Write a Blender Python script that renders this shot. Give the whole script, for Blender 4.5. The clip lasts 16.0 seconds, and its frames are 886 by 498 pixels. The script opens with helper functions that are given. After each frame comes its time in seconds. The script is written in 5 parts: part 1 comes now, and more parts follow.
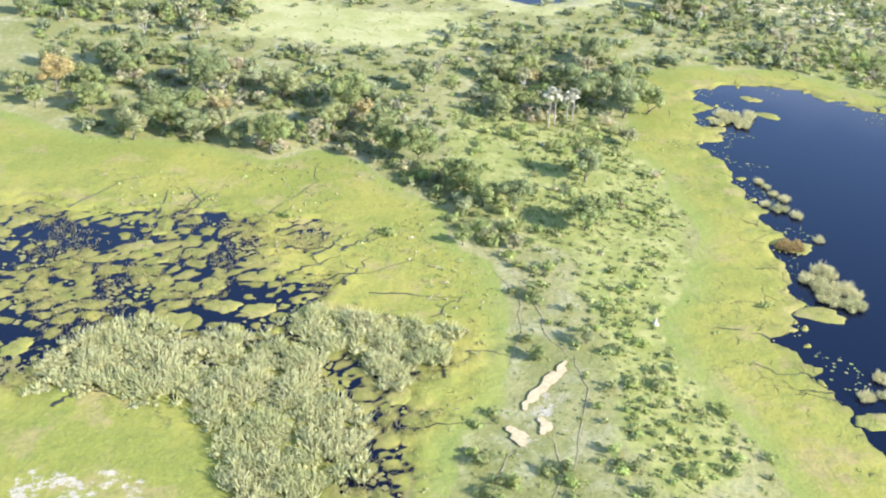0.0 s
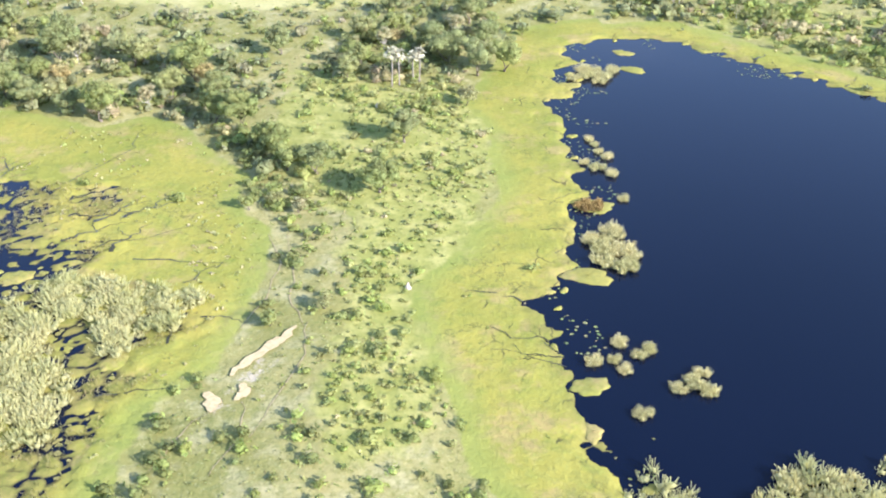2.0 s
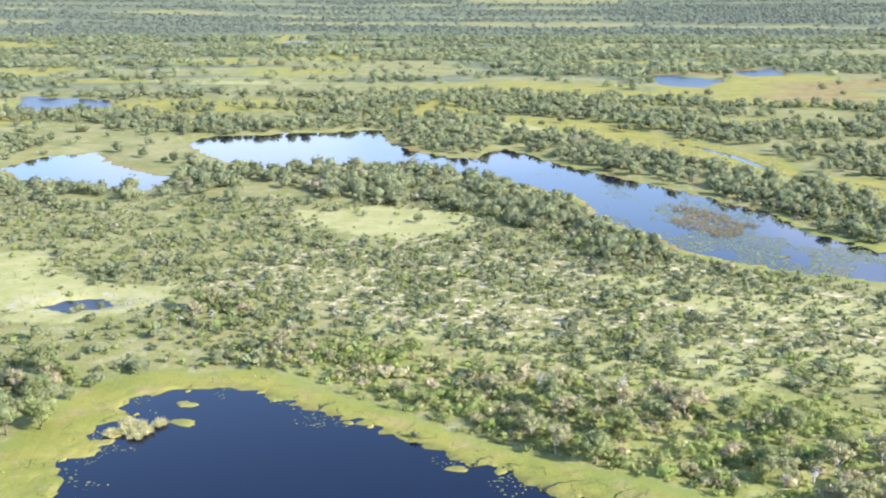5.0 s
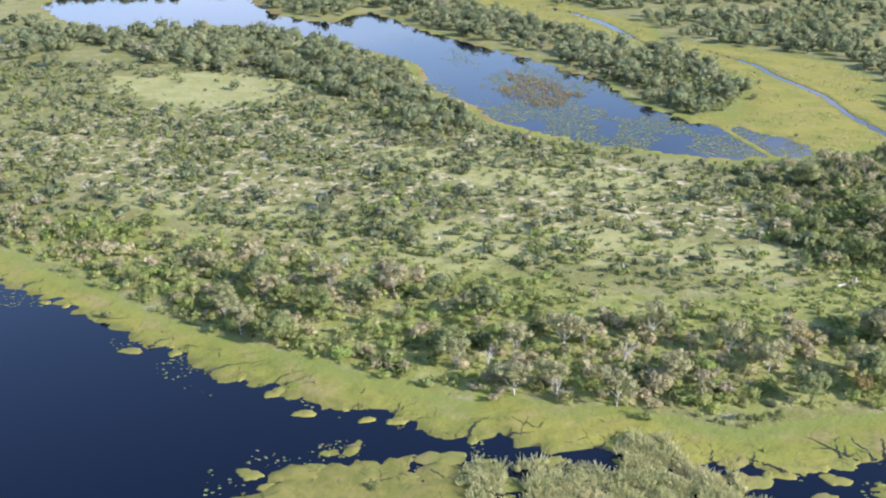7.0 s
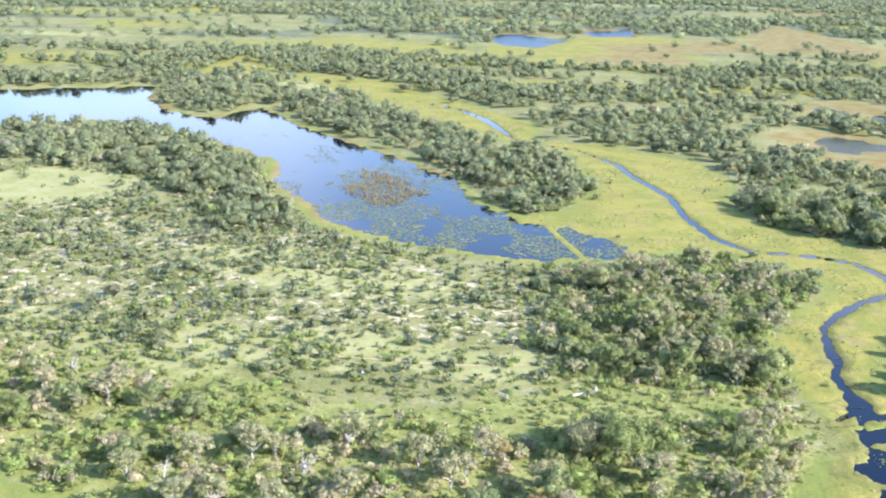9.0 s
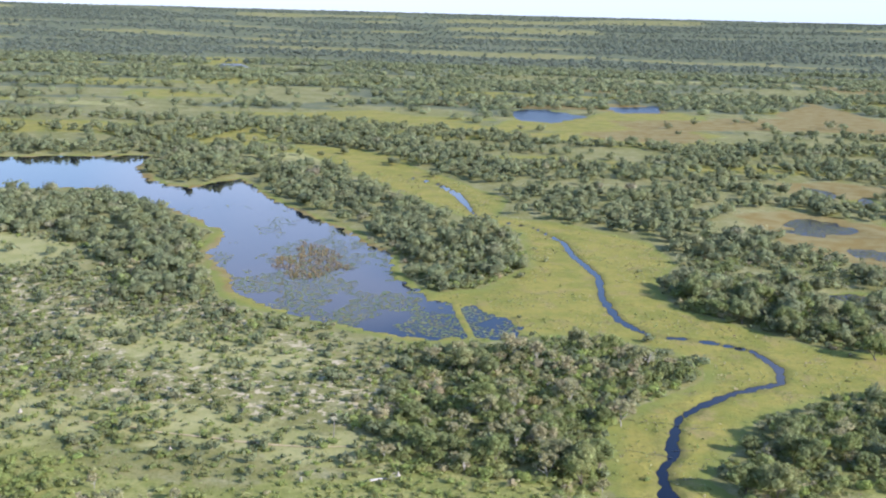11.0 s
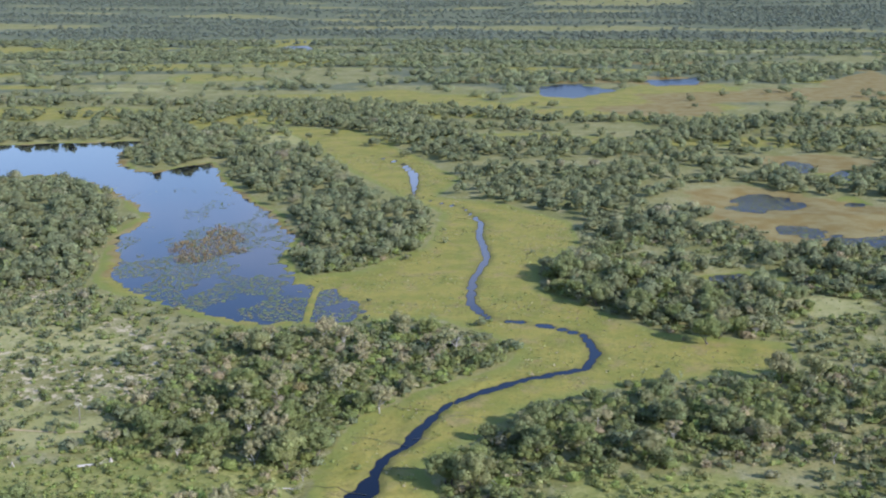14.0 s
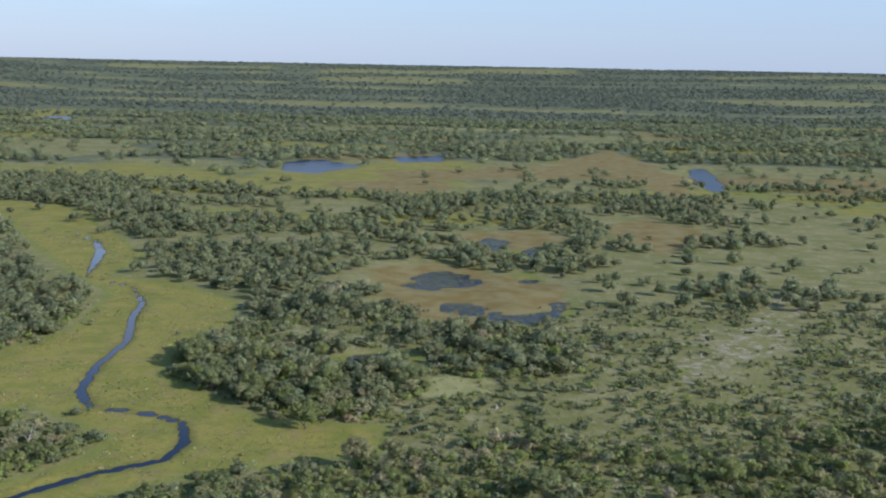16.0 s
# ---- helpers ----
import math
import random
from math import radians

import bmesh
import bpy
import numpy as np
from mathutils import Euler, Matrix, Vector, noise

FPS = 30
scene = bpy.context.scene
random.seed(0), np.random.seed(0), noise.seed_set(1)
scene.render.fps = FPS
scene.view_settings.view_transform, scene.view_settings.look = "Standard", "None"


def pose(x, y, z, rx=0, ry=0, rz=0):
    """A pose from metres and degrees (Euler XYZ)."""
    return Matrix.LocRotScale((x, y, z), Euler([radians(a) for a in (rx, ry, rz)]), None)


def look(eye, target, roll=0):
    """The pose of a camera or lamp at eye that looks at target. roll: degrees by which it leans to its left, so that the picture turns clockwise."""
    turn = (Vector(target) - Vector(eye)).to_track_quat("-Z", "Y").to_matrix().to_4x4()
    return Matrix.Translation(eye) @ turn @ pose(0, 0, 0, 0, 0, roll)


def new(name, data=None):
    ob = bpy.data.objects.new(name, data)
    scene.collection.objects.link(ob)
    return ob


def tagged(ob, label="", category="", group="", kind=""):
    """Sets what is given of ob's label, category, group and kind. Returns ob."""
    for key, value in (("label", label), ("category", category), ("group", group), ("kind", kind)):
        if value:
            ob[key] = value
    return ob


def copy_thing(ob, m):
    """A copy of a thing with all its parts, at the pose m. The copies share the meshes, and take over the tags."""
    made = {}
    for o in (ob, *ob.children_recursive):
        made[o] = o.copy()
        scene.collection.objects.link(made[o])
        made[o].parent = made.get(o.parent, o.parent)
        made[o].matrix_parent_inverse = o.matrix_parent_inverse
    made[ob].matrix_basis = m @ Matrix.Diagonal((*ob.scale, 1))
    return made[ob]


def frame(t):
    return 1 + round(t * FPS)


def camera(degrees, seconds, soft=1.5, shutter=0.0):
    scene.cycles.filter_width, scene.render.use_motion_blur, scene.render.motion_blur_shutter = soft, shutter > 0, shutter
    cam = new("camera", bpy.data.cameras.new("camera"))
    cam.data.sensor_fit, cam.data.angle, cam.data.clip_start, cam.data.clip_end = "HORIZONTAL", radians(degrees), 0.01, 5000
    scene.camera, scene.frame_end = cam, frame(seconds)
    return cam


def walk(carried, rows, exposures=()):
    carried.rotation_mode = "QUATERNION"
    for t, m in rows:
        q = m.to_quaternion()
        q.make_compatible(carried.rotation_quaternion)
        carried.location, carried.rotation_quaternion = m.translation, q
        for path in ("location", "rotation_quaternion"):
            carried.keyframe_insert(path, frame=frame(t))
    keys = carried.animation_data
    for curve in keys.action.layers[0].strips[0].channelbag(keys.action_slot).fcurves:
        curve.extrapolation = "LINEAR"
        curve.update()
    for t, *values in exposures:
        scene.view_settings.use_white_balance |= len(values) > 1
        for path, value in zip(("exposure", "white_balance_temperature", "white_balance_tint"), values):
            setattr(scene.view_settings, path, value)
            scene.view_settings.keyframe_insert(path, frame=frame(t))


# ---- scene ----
cam = camera(44.01, 16.0, soft=2.0)
# seconds, x, y, z, yaw, pitch, roll
PATH = [
    (0.0, 12.0, 8.34, 125.32, -1.09, -28.91, 3.49),
    (0.5, 30.2, 7.41, 126.7, -1.98, -28.18, 3.12),
    (1.0, 48.26, 8.29, 127.32, -0.52, -29.17, 2.13),
    (1.5, 66.21, 10.54, 127.4, 1.86, -30.31, 0.98),
    (2.0, 84.08, 13.76, 127.07, 4.36, -31.19, -0.06),
    (2.5, 101.91, 17.62, 126.48, 6.18, -31.4, -0.92),
    (3.0, 119.71, 21.84, 125.75, 6.2, -29.43, -1.44),
    (3.5, 137.52, 26.19, 124.97, 4.5, -24.79, -1.42),
    (4.0, 155.35, 30.48, 124.22, 2.28, -19.01, -0.97),
    (4.2, 162.5, 32.15, 123.94, 1.45, -17.15, -0.66),
    (5.25, 200.1, 40.1, 122.9, -0.8, -13.6, -0.1),
    (6.3, 238.08, 46.34, 122.41, -1.93, -16.14, 0.29),
    (6.5, 245.35, 47.31, 122.42, -2.05, -17.59, 0.3),
    (7.0, 263.59, 49.45, 122.58, -2.44, -20.8, 0.52),
    (7.5, 281.92, 51.21, 122.9, -2.9, -22.85, 0.84),
    (8.0, 300.33, 52.64, 123.37, -3.02, -24.45, 1.1),
    (8.5, 318.84, 53.81, 123.95, -2.76, -22.55, 1.25),
    (9.0, 337.43, 54.78, 124.63, -2.94, -16.02, 1.15),
    (9.5, 356.1, 55.65, 125.37, -3.5, -13.16, 1.31),
    (9.7, 363.59, 55.99, 125.67, -3.45, -12.43, 1.35),
    (10.75, 403.1, 57.9, 127.3, 0.0, -12.2, 1.5),
    (11.8, 442.8, 60.78, 128.65, 5.03, -14.69, 1.23),
    (12.0, 450.38, 61.48, 128.87, 5.83, -15.46, 1.04),
    (12.5, 469.35, 63.46, 129.37, 7.98, -17.12, 0.3),
    (13.0, 488.31, 65.85, 129.77, 10.17, -15.92, -0.54),
    (13.5, 507.27, 68.65, 130.07, 10.17, -14.19, -0.85),
    (14.0, 526.2, 71.87, 130.28, 7.76, -13.69, -0.64),
    (14.5, 545.08, 75.46, 130.45, 4.86, -13.06, -0.19),
    (15.0, 563.9, 79.37, 130.6, 1.77, -11.33, 0.33),
    (15.5, 582.64, 83.5, 130.8, -0.76, -9.68, 0.77),
    (16.0, 601.27, 87.71, 131.11, -2.51, -9.83, 1.11),
]
EXPOSURES = [(0.0, 2.02, 5750, 17), (1.5, 2.08, 5950, 19), (3.0, 2.18, 6000, 20), (4.0, 2.22, 5800, 19), (6.3, 1.34, 5800, 20), (8.0, 1.58, 5800, 20), (8.7, 1.76, 5700, 19), (9.0, 1.94, 5600, 18), (9.5, 1.64, 5500, 19), (12.0, 1.16, 5750, 21), (13.0, 1.30, 5650, 21), (14.0, 0.90, 5500, 21), (15.0, 0.82, 5500, 19), (15.5, 0.43, 5600, 18), (16.0, 0.40, 5600, 17)]
walk(cam, [(t, pose(x, y, z, 90 + pitch, 0, yaw) @ pose(0, 0, 0, 0, 0, roll)) for t, x, y, z, yaw, pitch, roll in PATH], EXPOSURES)

# ---- light ----
SUN_HEIGHT, SUN_TURN = 27.0, 121.0  # degrees above the horizon; compass turn from +y towards +x


def wire(tree, n, links):
    """Sets or links inputs by name (spaces as underscores) or by number (i0, i1)."""
    for key, value in links.items():
        slot = n.inputs[int(key[1:])] if key[0] == "i" and key[1:].isdigit() else n.inputs[key.replace("_", " ")]
        if isinstance(value, bpy.types.NodeSocket):
            tree.links.new(value, slot)
        else:
            slot.default_value = value
    return n


def node(tree, kind, out=0, **links):
    return wire(tree, tree.nodes.new(kind), links).outputs[out]


def mix(tree, factor, a, b):
    n = tree.nodes.new("ShaderNodeMix")
    n.data_type = "RGBA"
    a = (*a, 1.0) if isinstance(a, tuple) and len(a) == 3 else a
    b = (*b, 1.0) if isinstance(b, tuple) and len(b) == 3 else b
    return wire(tree, n, {"i0": factor, "i6": a, "i7": b}).outputs[2]


def maths(tree, op, a, b=0.0):
    n = tree.nodes.new("ShaderNodeMath")
    n.operation = op
    return wire(tree, n, {"i0": a, "i1": b}).outputs[0]


def step(tree, value, low, high):
    n = tree.nodes.new("ShaderNodeMapRange")
    n.interpolation_type = "SMOOTHSTEP"
    return wire(tree, n, {"i0": value, "i1": low, "i2": high}).outputs[0]


def attribute(tree, name):
    n = tree.nodes.new("ShaderNodeAttribute")
    n.attribute_name = name
    return n.outputs[2]


world = bpy.data.worlds.new("sky")
scene.world = world
world.use_nodes = True
wt = world.node_tree
wt.nodes.clear()
sky = wt.nodes.new("ShaderNodeTexSky")
sky.sky_type, sky.sun_disc = "NISHITA", False
sky.sun_elevation, sky.sun_rotation = radians(SUN_HEIGHT), radians(SUN_TURN)
sky.air_density, sky.dust_density, sky.ozone_density = 1.0, 0.25, 1.6
way = node(wt, "ShaderNodeTexCoord")
split = wt.nodes.new("ShaderNodeSeparateXYZ")
wt.links.new(way, split.inputs[0])
puff = node(wt, "ShaderNodeTexNoise", 0, Vector=node(wt, "ShaderNodeMapping", 0, i0=way, i3=(3.0, 3.0, 11.0)), Scale=1.0, Detail=6.0, Roughness=0.55)
cloud = maths(wt, "MULTIPLY", step(wt, puff, 0.44, 0.62), maths(wt, "MULTIPLY", step(wt, split.outputs[2], 0.12, 0.20), step(wt, split.outputs[2], 0.38, 0.27)))
bank = wt.nodes.new("ShaderNodeVectorMath")
bank.operation = "DOT_PRODUCT"
wt.links.new(way, bank.inputs[0])
bank.inputs[1].default_value = (-0.19, 0.962, 0.195)  # a bright cumulus that the long lake mirrors
heap = maths(wt, "MULTIPLY", maths(wt, "MULTIPLY", step(wt, bank.outputs[1], 0.986, 0.996), 0.75), step(wt, puff, 0.36, 0.52))
cloud = maths(wt, "MAXIMUM", cloud, heap)
veil = maths(wt, "MULTIPLY", step(wt, split.outputs[2], 0.30, 0.0), 0.8)
tint = mix(wt, veil, sky.outputs[0], (2.1, 2.75, 3.5))
tint = mix(wt, maths(wt, "MULTIPLY", cloud, 0.6), tint, (5.2, 5.7, 6.5))
back = wt.nodes.new("ShaderNodeBackground")
wt.links.new(tint, back.inputs[0])
back.inputs[1].default_value = 0.14
wo = wt.nodes.new("ShaderNodeOutputWorld")
wt.links.new(back.outputs[0], wo.inputs[0])

lamp = bpy.data.lights.new("sun", "SUN")
lamp.energy, lamp.angle, lamp.color = 4.1, radians(0.6), (1.0, 0.94, 0.84)
sun = new("sun", lamp)
ca, sa = math.cos(radians(SUN_HEIGHT)), math.sin(radians(SUN_HEIGHT))
sun.matrix_world = look((ca * math.sin(radians(SUN_TURN)) * 900 + 300, ca * math.cos(radians(SUN_TURN)) * 900 + 300, sa * 900), (300, 300, 0))

# ---- the plan, in metres ----
LAKE = [(111, 140), (104, 153), (98, 161), (95, 178), (92, 187), (88, 203), (90, 206), (99, 218), (96, 224), (98, 238), (102, 249), (101, 257), (98, 275), (99, 289), (89, 307), (100, 315), (93, 324), (101, 337), (99, 352), (108, 357), (129, 361), (151, 345), (175, 328), (196, 308), (222, 287), (242, 274), (261, 266), (273, 256), (285, 258), (294, 249), (310, 252), (325, 244), (342, 240), (354, 244), (375, 249), (388, 246), (407, 251), (422, 248), (440, 262), (456, 284), (478, 280), (474, 250), (458, 206), (430, 168), (392, 138), (345, 116), (290, 104), (230, 99), (175, 103), (138, 116)]
POOL = [(453, 292), (457, 301), (461, 304), (460, 318), (465, 318), (477, 312), (479, 305), (483, 300), (485, 286), (470, 276)]
LONG_LAKE = [(-2, 890), (9, 928), (68, 944), (144, 962), (158, 880), (186, 828), (217, 808), (243, 855), (286, 763), (320, 712), (345, 670), (371, 618), (379, 569), (398, 530), (416, 524), (436, 492), (431, 479), (393, 473), (366, 485), (331, 510), (310, 530), (299, 569), (280, 605), (276, 668), (240, 715), (191, 770), (151, 800), (114, 795), (72, 770), (27, 830)]
WEST_POND = [(-102, 773), (-96, 821), (-61, 846), (-27, 781), (20, 735), (16, 698), (-42, 717), (-78, 739)]
SMALL_PONDS = [
    [(460, 1482), (503, 1506), (555, 1427), (506, 1333), (468, 1363)],
    [(592, 1564), (670, 1605), (660, 1498), (607, 1488)],
    [(-260, 1260), (-163, 1223), (-136, 1153), (-220, 1120)],
    [(613, 743), (633, 762), (654, 752), (650, 722), (624, 704), (606, 716)],
    [(650, 866), (664, 892), (684, 880), (683, 847), (661, 845)],
    [(682, 837), (700, 857), (701, 816), (687, 807)],
    [(671, 729), (683, 754), (688, 730), (676, 718)],
    [(627, 668), (642, 676), (650, 652), (668, 641), (682, 654), (690, 678), (698, 670), (688, 640), (668, 625), (645, 631), (630, 640)],
    [(944, 1340), (968, 1450), (990, 1460), (958, 1270), (925, 1175)],
    [(-207, 2550), (-118, 2580), (-38, 2277), (-88, 2261)],
    [(575, 556), (600, 566), (612, 556), (590, 545)],
]
PAN_POND = [(41, 456), (50, 461), (61, 458), (65, 451), (58, 444), (47, 443), (40, 448)]
MARSH_POOLS = [
    [(-140, 250), (-91, 246), (-84, 248), (-73, 241), (-59, 243), (-43, 245), (-29, 242), (-29, 231), (-23, 226), (-23, 216), (-11, 217), (-20, 198), (-31, 191), (-45, 196), (-60, 202), (-80, 197), (-140, 190)],
    [(-140, 195), (-74, 199), (-35, 196), (-9, 193), (10, 190), (21, 192), (12, 185), (8, 177), (12, 172), (8, 163), (8, 140), (-3, 140), (1, 160), (-3, 172), (-11, 184), (-26, 187), (-47, 181), (-67, 175), (-140, 172)],
    [(-21, 240), (-15, 243), (-14, 236), (-18, 233)],
]
RIVER = [(466, 312), (469, 330), (470, 342), (471, 354), (475, 361), (477, 373), (480, 384), (483, 394), (491, 405), (506, 420), (526, 433), (530, 449), (528, 457), (525, 470), (514, 478), (499, 484), (488, 487), (478, 507), (475, 543), (478, 585), (469, 633), (467, 664), (452, 705), (418, 735), (405, 816), (389, 863), (359, 899), (308, 935)]
RIVER_HALF = [3.00, 3.60, 1.39, 1.23, 1.48, 1.89, 1.31, 1.15, 1.15, 1.15, 1.23, 1.80, 1.39, 1.15, 1.11, 1.11, 1.15, 1.50, 1.50, 1.30, 1.60, 1.20, 0.60, 0.50, 2.60, 1.20, 0.40, 0.40]
ARM = [(459, 322), (466, 327), (473, 324), (481, 328), (489, 325)]
MEADOW = [(-260, 340), (-160, 318), (-112, 303), (-84, 290), (-55, 288), (-31, 280), (-20, 290), (-6, 283), (4, 268), (18, 255), (17, 241), (28, 229), (31, 212), (31, 194), (29, 175), (20, 163), (18, 130), (-260, 130)]
VALLEY = [(440, 240), (455, 310), (453, 345), (458, 379), (470, 401), (499, 433), (502, 452), (469, 482), (437, 480), (391, 539), (421, 554), (444, 603), (443, 687), (409, 734), (355, 832), (272, 997), (240, 1069), (319, 1043), (404, 879), (441, 800), (433, 738), (475, 718), (518, 669), (523, 616), (504, 567), (507, 529), (534, 500), (556, 474), (600, 468), (600, 440), (569, 427), (536, 416), (507, 392), (495, 368), (482, 346), (493, 323), (506, 302), (540, 270), (500, 230)]
CLEARINGS = [
    [(-34, 469), (-24, 521), (10, 531), (31, 495), (60, 476), (88, 480), (82, 443), (50, 421), (15, 436), (-21, 437)],
    [(111, 624), (188, 638), (215, 595), (211, 564), (174, 553), (125, 583)],
    [(158, 1330), (294, 1419), (485, 1206), (600, 1332), (689, 1232), (601, 1127), (492, 1137), (364, 1242)],
    [(600, 527), (639, 520), (631, 498), (606, 487)],
    [(430, 1240), (560, 1240), (690, 1380), (690, 1500), (590, 1490), (555, 1420), (500, 1330), (460, 1360)],
    [(-60, 378), (-20, 372), (30, 385), (20, 420), (-60, 430)],
]
OCHRE = [
    [(585, 759), (623, 794), (664, 750), (700, 724), (698, 669), (679, 626), (650, 618), (617, 625), (598, 665)],
    [(766, 962), (814, 994), (839, 939), (852, 885), (813, 858), (784, 820), (768, 892)],
    [(800, 1500), (920, 1700), (932, 1500), (900, 1150), (860, 1120), (870, 1300)],
    [(640, 905), (700, 920), (740, 880), (690, 840), (650, 840)],
]
SAND = [
    [(-55, 147), (-43, 154), (-32, 150), (-33, 142), (-50, 141)],
    [(27, 160), (33, 176), (41, 192), (46, 190), (41, 178), (37, 164), (32, 158)],
    [(22, 450), (34, 466), (52, 470), (74, 462), (84, 452), (66, 438), (44, 434), (28, 440)],
    [(717, 522), (726, 514), (751, 548), (787, 578), (818, 647), (853, 706), (851, 756), (808, 674), (776, 621), (749, 598), (728, 557)],
]
PALE_GRASS = [[(262, 356), (330, 348), (400, 338), (442, 348), (400, 366), (330, 388), (255, 404), (165, 436), (150, 418)], [(300, 420), (360, 410), (372, 440), (320, 470), (270, 500), (250, 470)]]
BARE = [
    [(90, 470), (150, 430), (230, 395), (330, 385), (400, 365), (400, 430), (330, 470), (290, 540), (200, 560), (120, 560)],
]
LUSH = [
    [(500, 296), (560, 284), (600, 330), (560, 350), (524, 345)],
    [(18, 320), (51, 310), (80, 320), (78, 268), (78, 240), (74, 205), (68, 160), (58, 150), (48, 165), (50, 207), (47, 229), (32, 244), (18, 275)],
    [(143, 372), (199, 330), (249, 288), (310, 268), (440, 262), (455, 340), (399, 345), (350, 322), (303, 345), (220, 375), (150, 400)],
]
# woods: outline, stems per 100 square metres, share of grey trees
WOODS = [
    ([(127, 977), (178, 1025), (235, 926), (287, 904), (359, 785), (412, 704), (440, 683), (448, 587), (422, 548), (394, 534), (375, 625), (335, 716), (290, 775), (230, 850), (186, 830)], 2.4, 0.1),
    ([(383, 455), (410, 452), (439, 464), (469, 469), (499, 446), (500, 428), (470, 395), (457, 369), (458, 337), (444, 328), (418, 335), (394, 343), (382, 349), (412, 372), (425, 404), (410, 426)], 1.9, 0.62),
    ([(496, 363), (511, 387), (565, 410), (590, 360), (524, 340), (500, 314), (483, 327)], 1.5, 0.1),
    ([(507, 574), (531, 589), (557, 523), (588, 511), (600, 445), (557, 449), (545, 474), (526, 493), (508, 524)], 2.0, 0.1),
    ([(437, 736), (479, 805), (522, 791), (565, 704), (628, 683), (612, 614), (539, 614), (523, 665), (478, 720)], 2.0, 0.1),
    ([(207, 1120), (258, 1207), (374, 1104), (443, 963), (446, 861), (405, 880), (339, 950), (260, 1060)], 2.0, 0.0),
    ([(72, 1094), (135, 1211), (200, 1196), (166, 1066), (106, 1033)], 1.6, 0.0),
    ([(-60, 955), (47, 992), (150, 975), (230, 880), (190, 842), (160, 890), (150, 970), (60, 952), (0, 935)], 1.8, 0.0),
    ([(100, 698), (151, 749), (200, 725), (267, 639), (297, 551), (297, 499), (271, 505), (218, 601), (161, 637), (119, 664)], 1.5, 0.1),
    ([(143, 374), (169, 358), (199, 327), (220, 305), (249, 286), (276, 278), (310, 266), (390, 264), (440, 280), (450, 330), (386, 302), (352, 314), (309, 326), (262, 350), (220, 372), (171, 392), (131, 403)], 1.05, 0.5),
    ([(402, 444), (463, 476), (440, 390), (406, 345), (390, 352), (380, 370)], 1.5, 0.2),
    ([(-123, 333), (-95, 360), (-52, 350), (-24, 329), (-8, 308), (4, 296), (14, 276), (32, 250), (18, 259), (3, 272), (-8, 286), (-29, 283), (-53, 290), (-81, 293), (-108, 305)], 0.9, 0.25),
    ([(29, 358), (58, 381), (88, 373), (84, 325), (68, 308), (34, 312), (27, 327)], 0.9, 0.2),
    ([(-160, 397), (-57, 414), (-57, 389), (-103, 384), (-161, 384)], 1.2, 0.2),
    ([(-136, 719), (-38, 705), (31, 755), (190, 783), (250, 684), (233, 649), (184, 655), (81, 710), (48, 656), (-7, 661), (-92, 652)], 1.0, 0.1),
    ([(507, 537), (527, 596), (566, 576), (602, 557), (615, 507), (590, 462), (563, 462), (544, 487)], 1.6, 0.15),
    ([(602, 598), (646, 612), (682, 591), (688, 533), (648, 520), (616, 530)], 1.5, 0.1),
    ([(697, 437), (747, 467), (800, 455), (780, 380), (686, 380)], 1.2, 0.1),
    ([(667, 990), (749, 1033), (770, 936), (728, 865), (688, 915)], 1.6, 0.0),
    ([(779, 1094), (884, 1172), (886, 946), (839, 942)], 1.6, 0.0),
    ([(552, 396), (600, 352), (660, 372), (700, 430), (640, 452), (600, 438)], 1.1, 0.1),
    ([(90, 420), (140, 400), (160, 420), (130, 445), (96, 440)], 1.0, 0.2),
]

BIG_WATERS = [LAKE, POOL, LONG_LAKE, WEST_POND, PAN_POND]
BANK = [(408, 530), (411, 505), (416, 476)]
# floating grass and reeds that close the lake's near end
RAFTS = [
    [(219, 226), (231, 235), (243, 247), (250, 253), (255, 246), (268, 245), (278, 246), (284, 240), (284, 228), (276, 224), (262, 200), (225, 190)],
    [(352, 215), (362, 236), (366, 241), (371, 236), (379, 241), (384, 246), (397, 246), (401, 239), (410, 234), (425, 215), (415, 190), (350, 190)],
]


def signed(poly, x, y):
    """Distance to the outline, positive inside."""
    x, y = np.asarray(x, float), np.asarray(y, float)
    best, inside = np.full(x.shape, 1e9), np.zeros(x.shape, bool)
    for (ax, ay), (bx, by) in zip(poly, poly[1:] + poly[:1]):
        dx, dy = bx - ax, by - ay
        s = np.clip(((x - ax) * dx + (y - ay) * dy) / (dx * dx + dy * dy), 0, 1)
        best = np.minimum(best, (x - ax - s * dx) ** 2 + (y - ay - s * dy) ** 2)
        if ay != by:
            inside ^= ((ay > y) != (by > y)) & (x < (y - ay) * dx / dy + ax)
    return np.where(inside, 1, -1) * np.sqrt(best)


def near(polys, x, y, reach=60.0):
    """The greatest signed distance over several outlines, cut off at -reach."""
    out = np.full(np.shape(x), -reach)
    for poly in polys:
        p = np.array(poly)
        lo, hi = p.min(0) - reach, p.max(0) + reach
        some = (x > lo[0]) & (x < hi[0]) & (y > lo[1]) & (y < hi[1])
        if some.any():
            out[some] = np.maximum(out[some], signed(poly, x[some], y[some]))
    return out


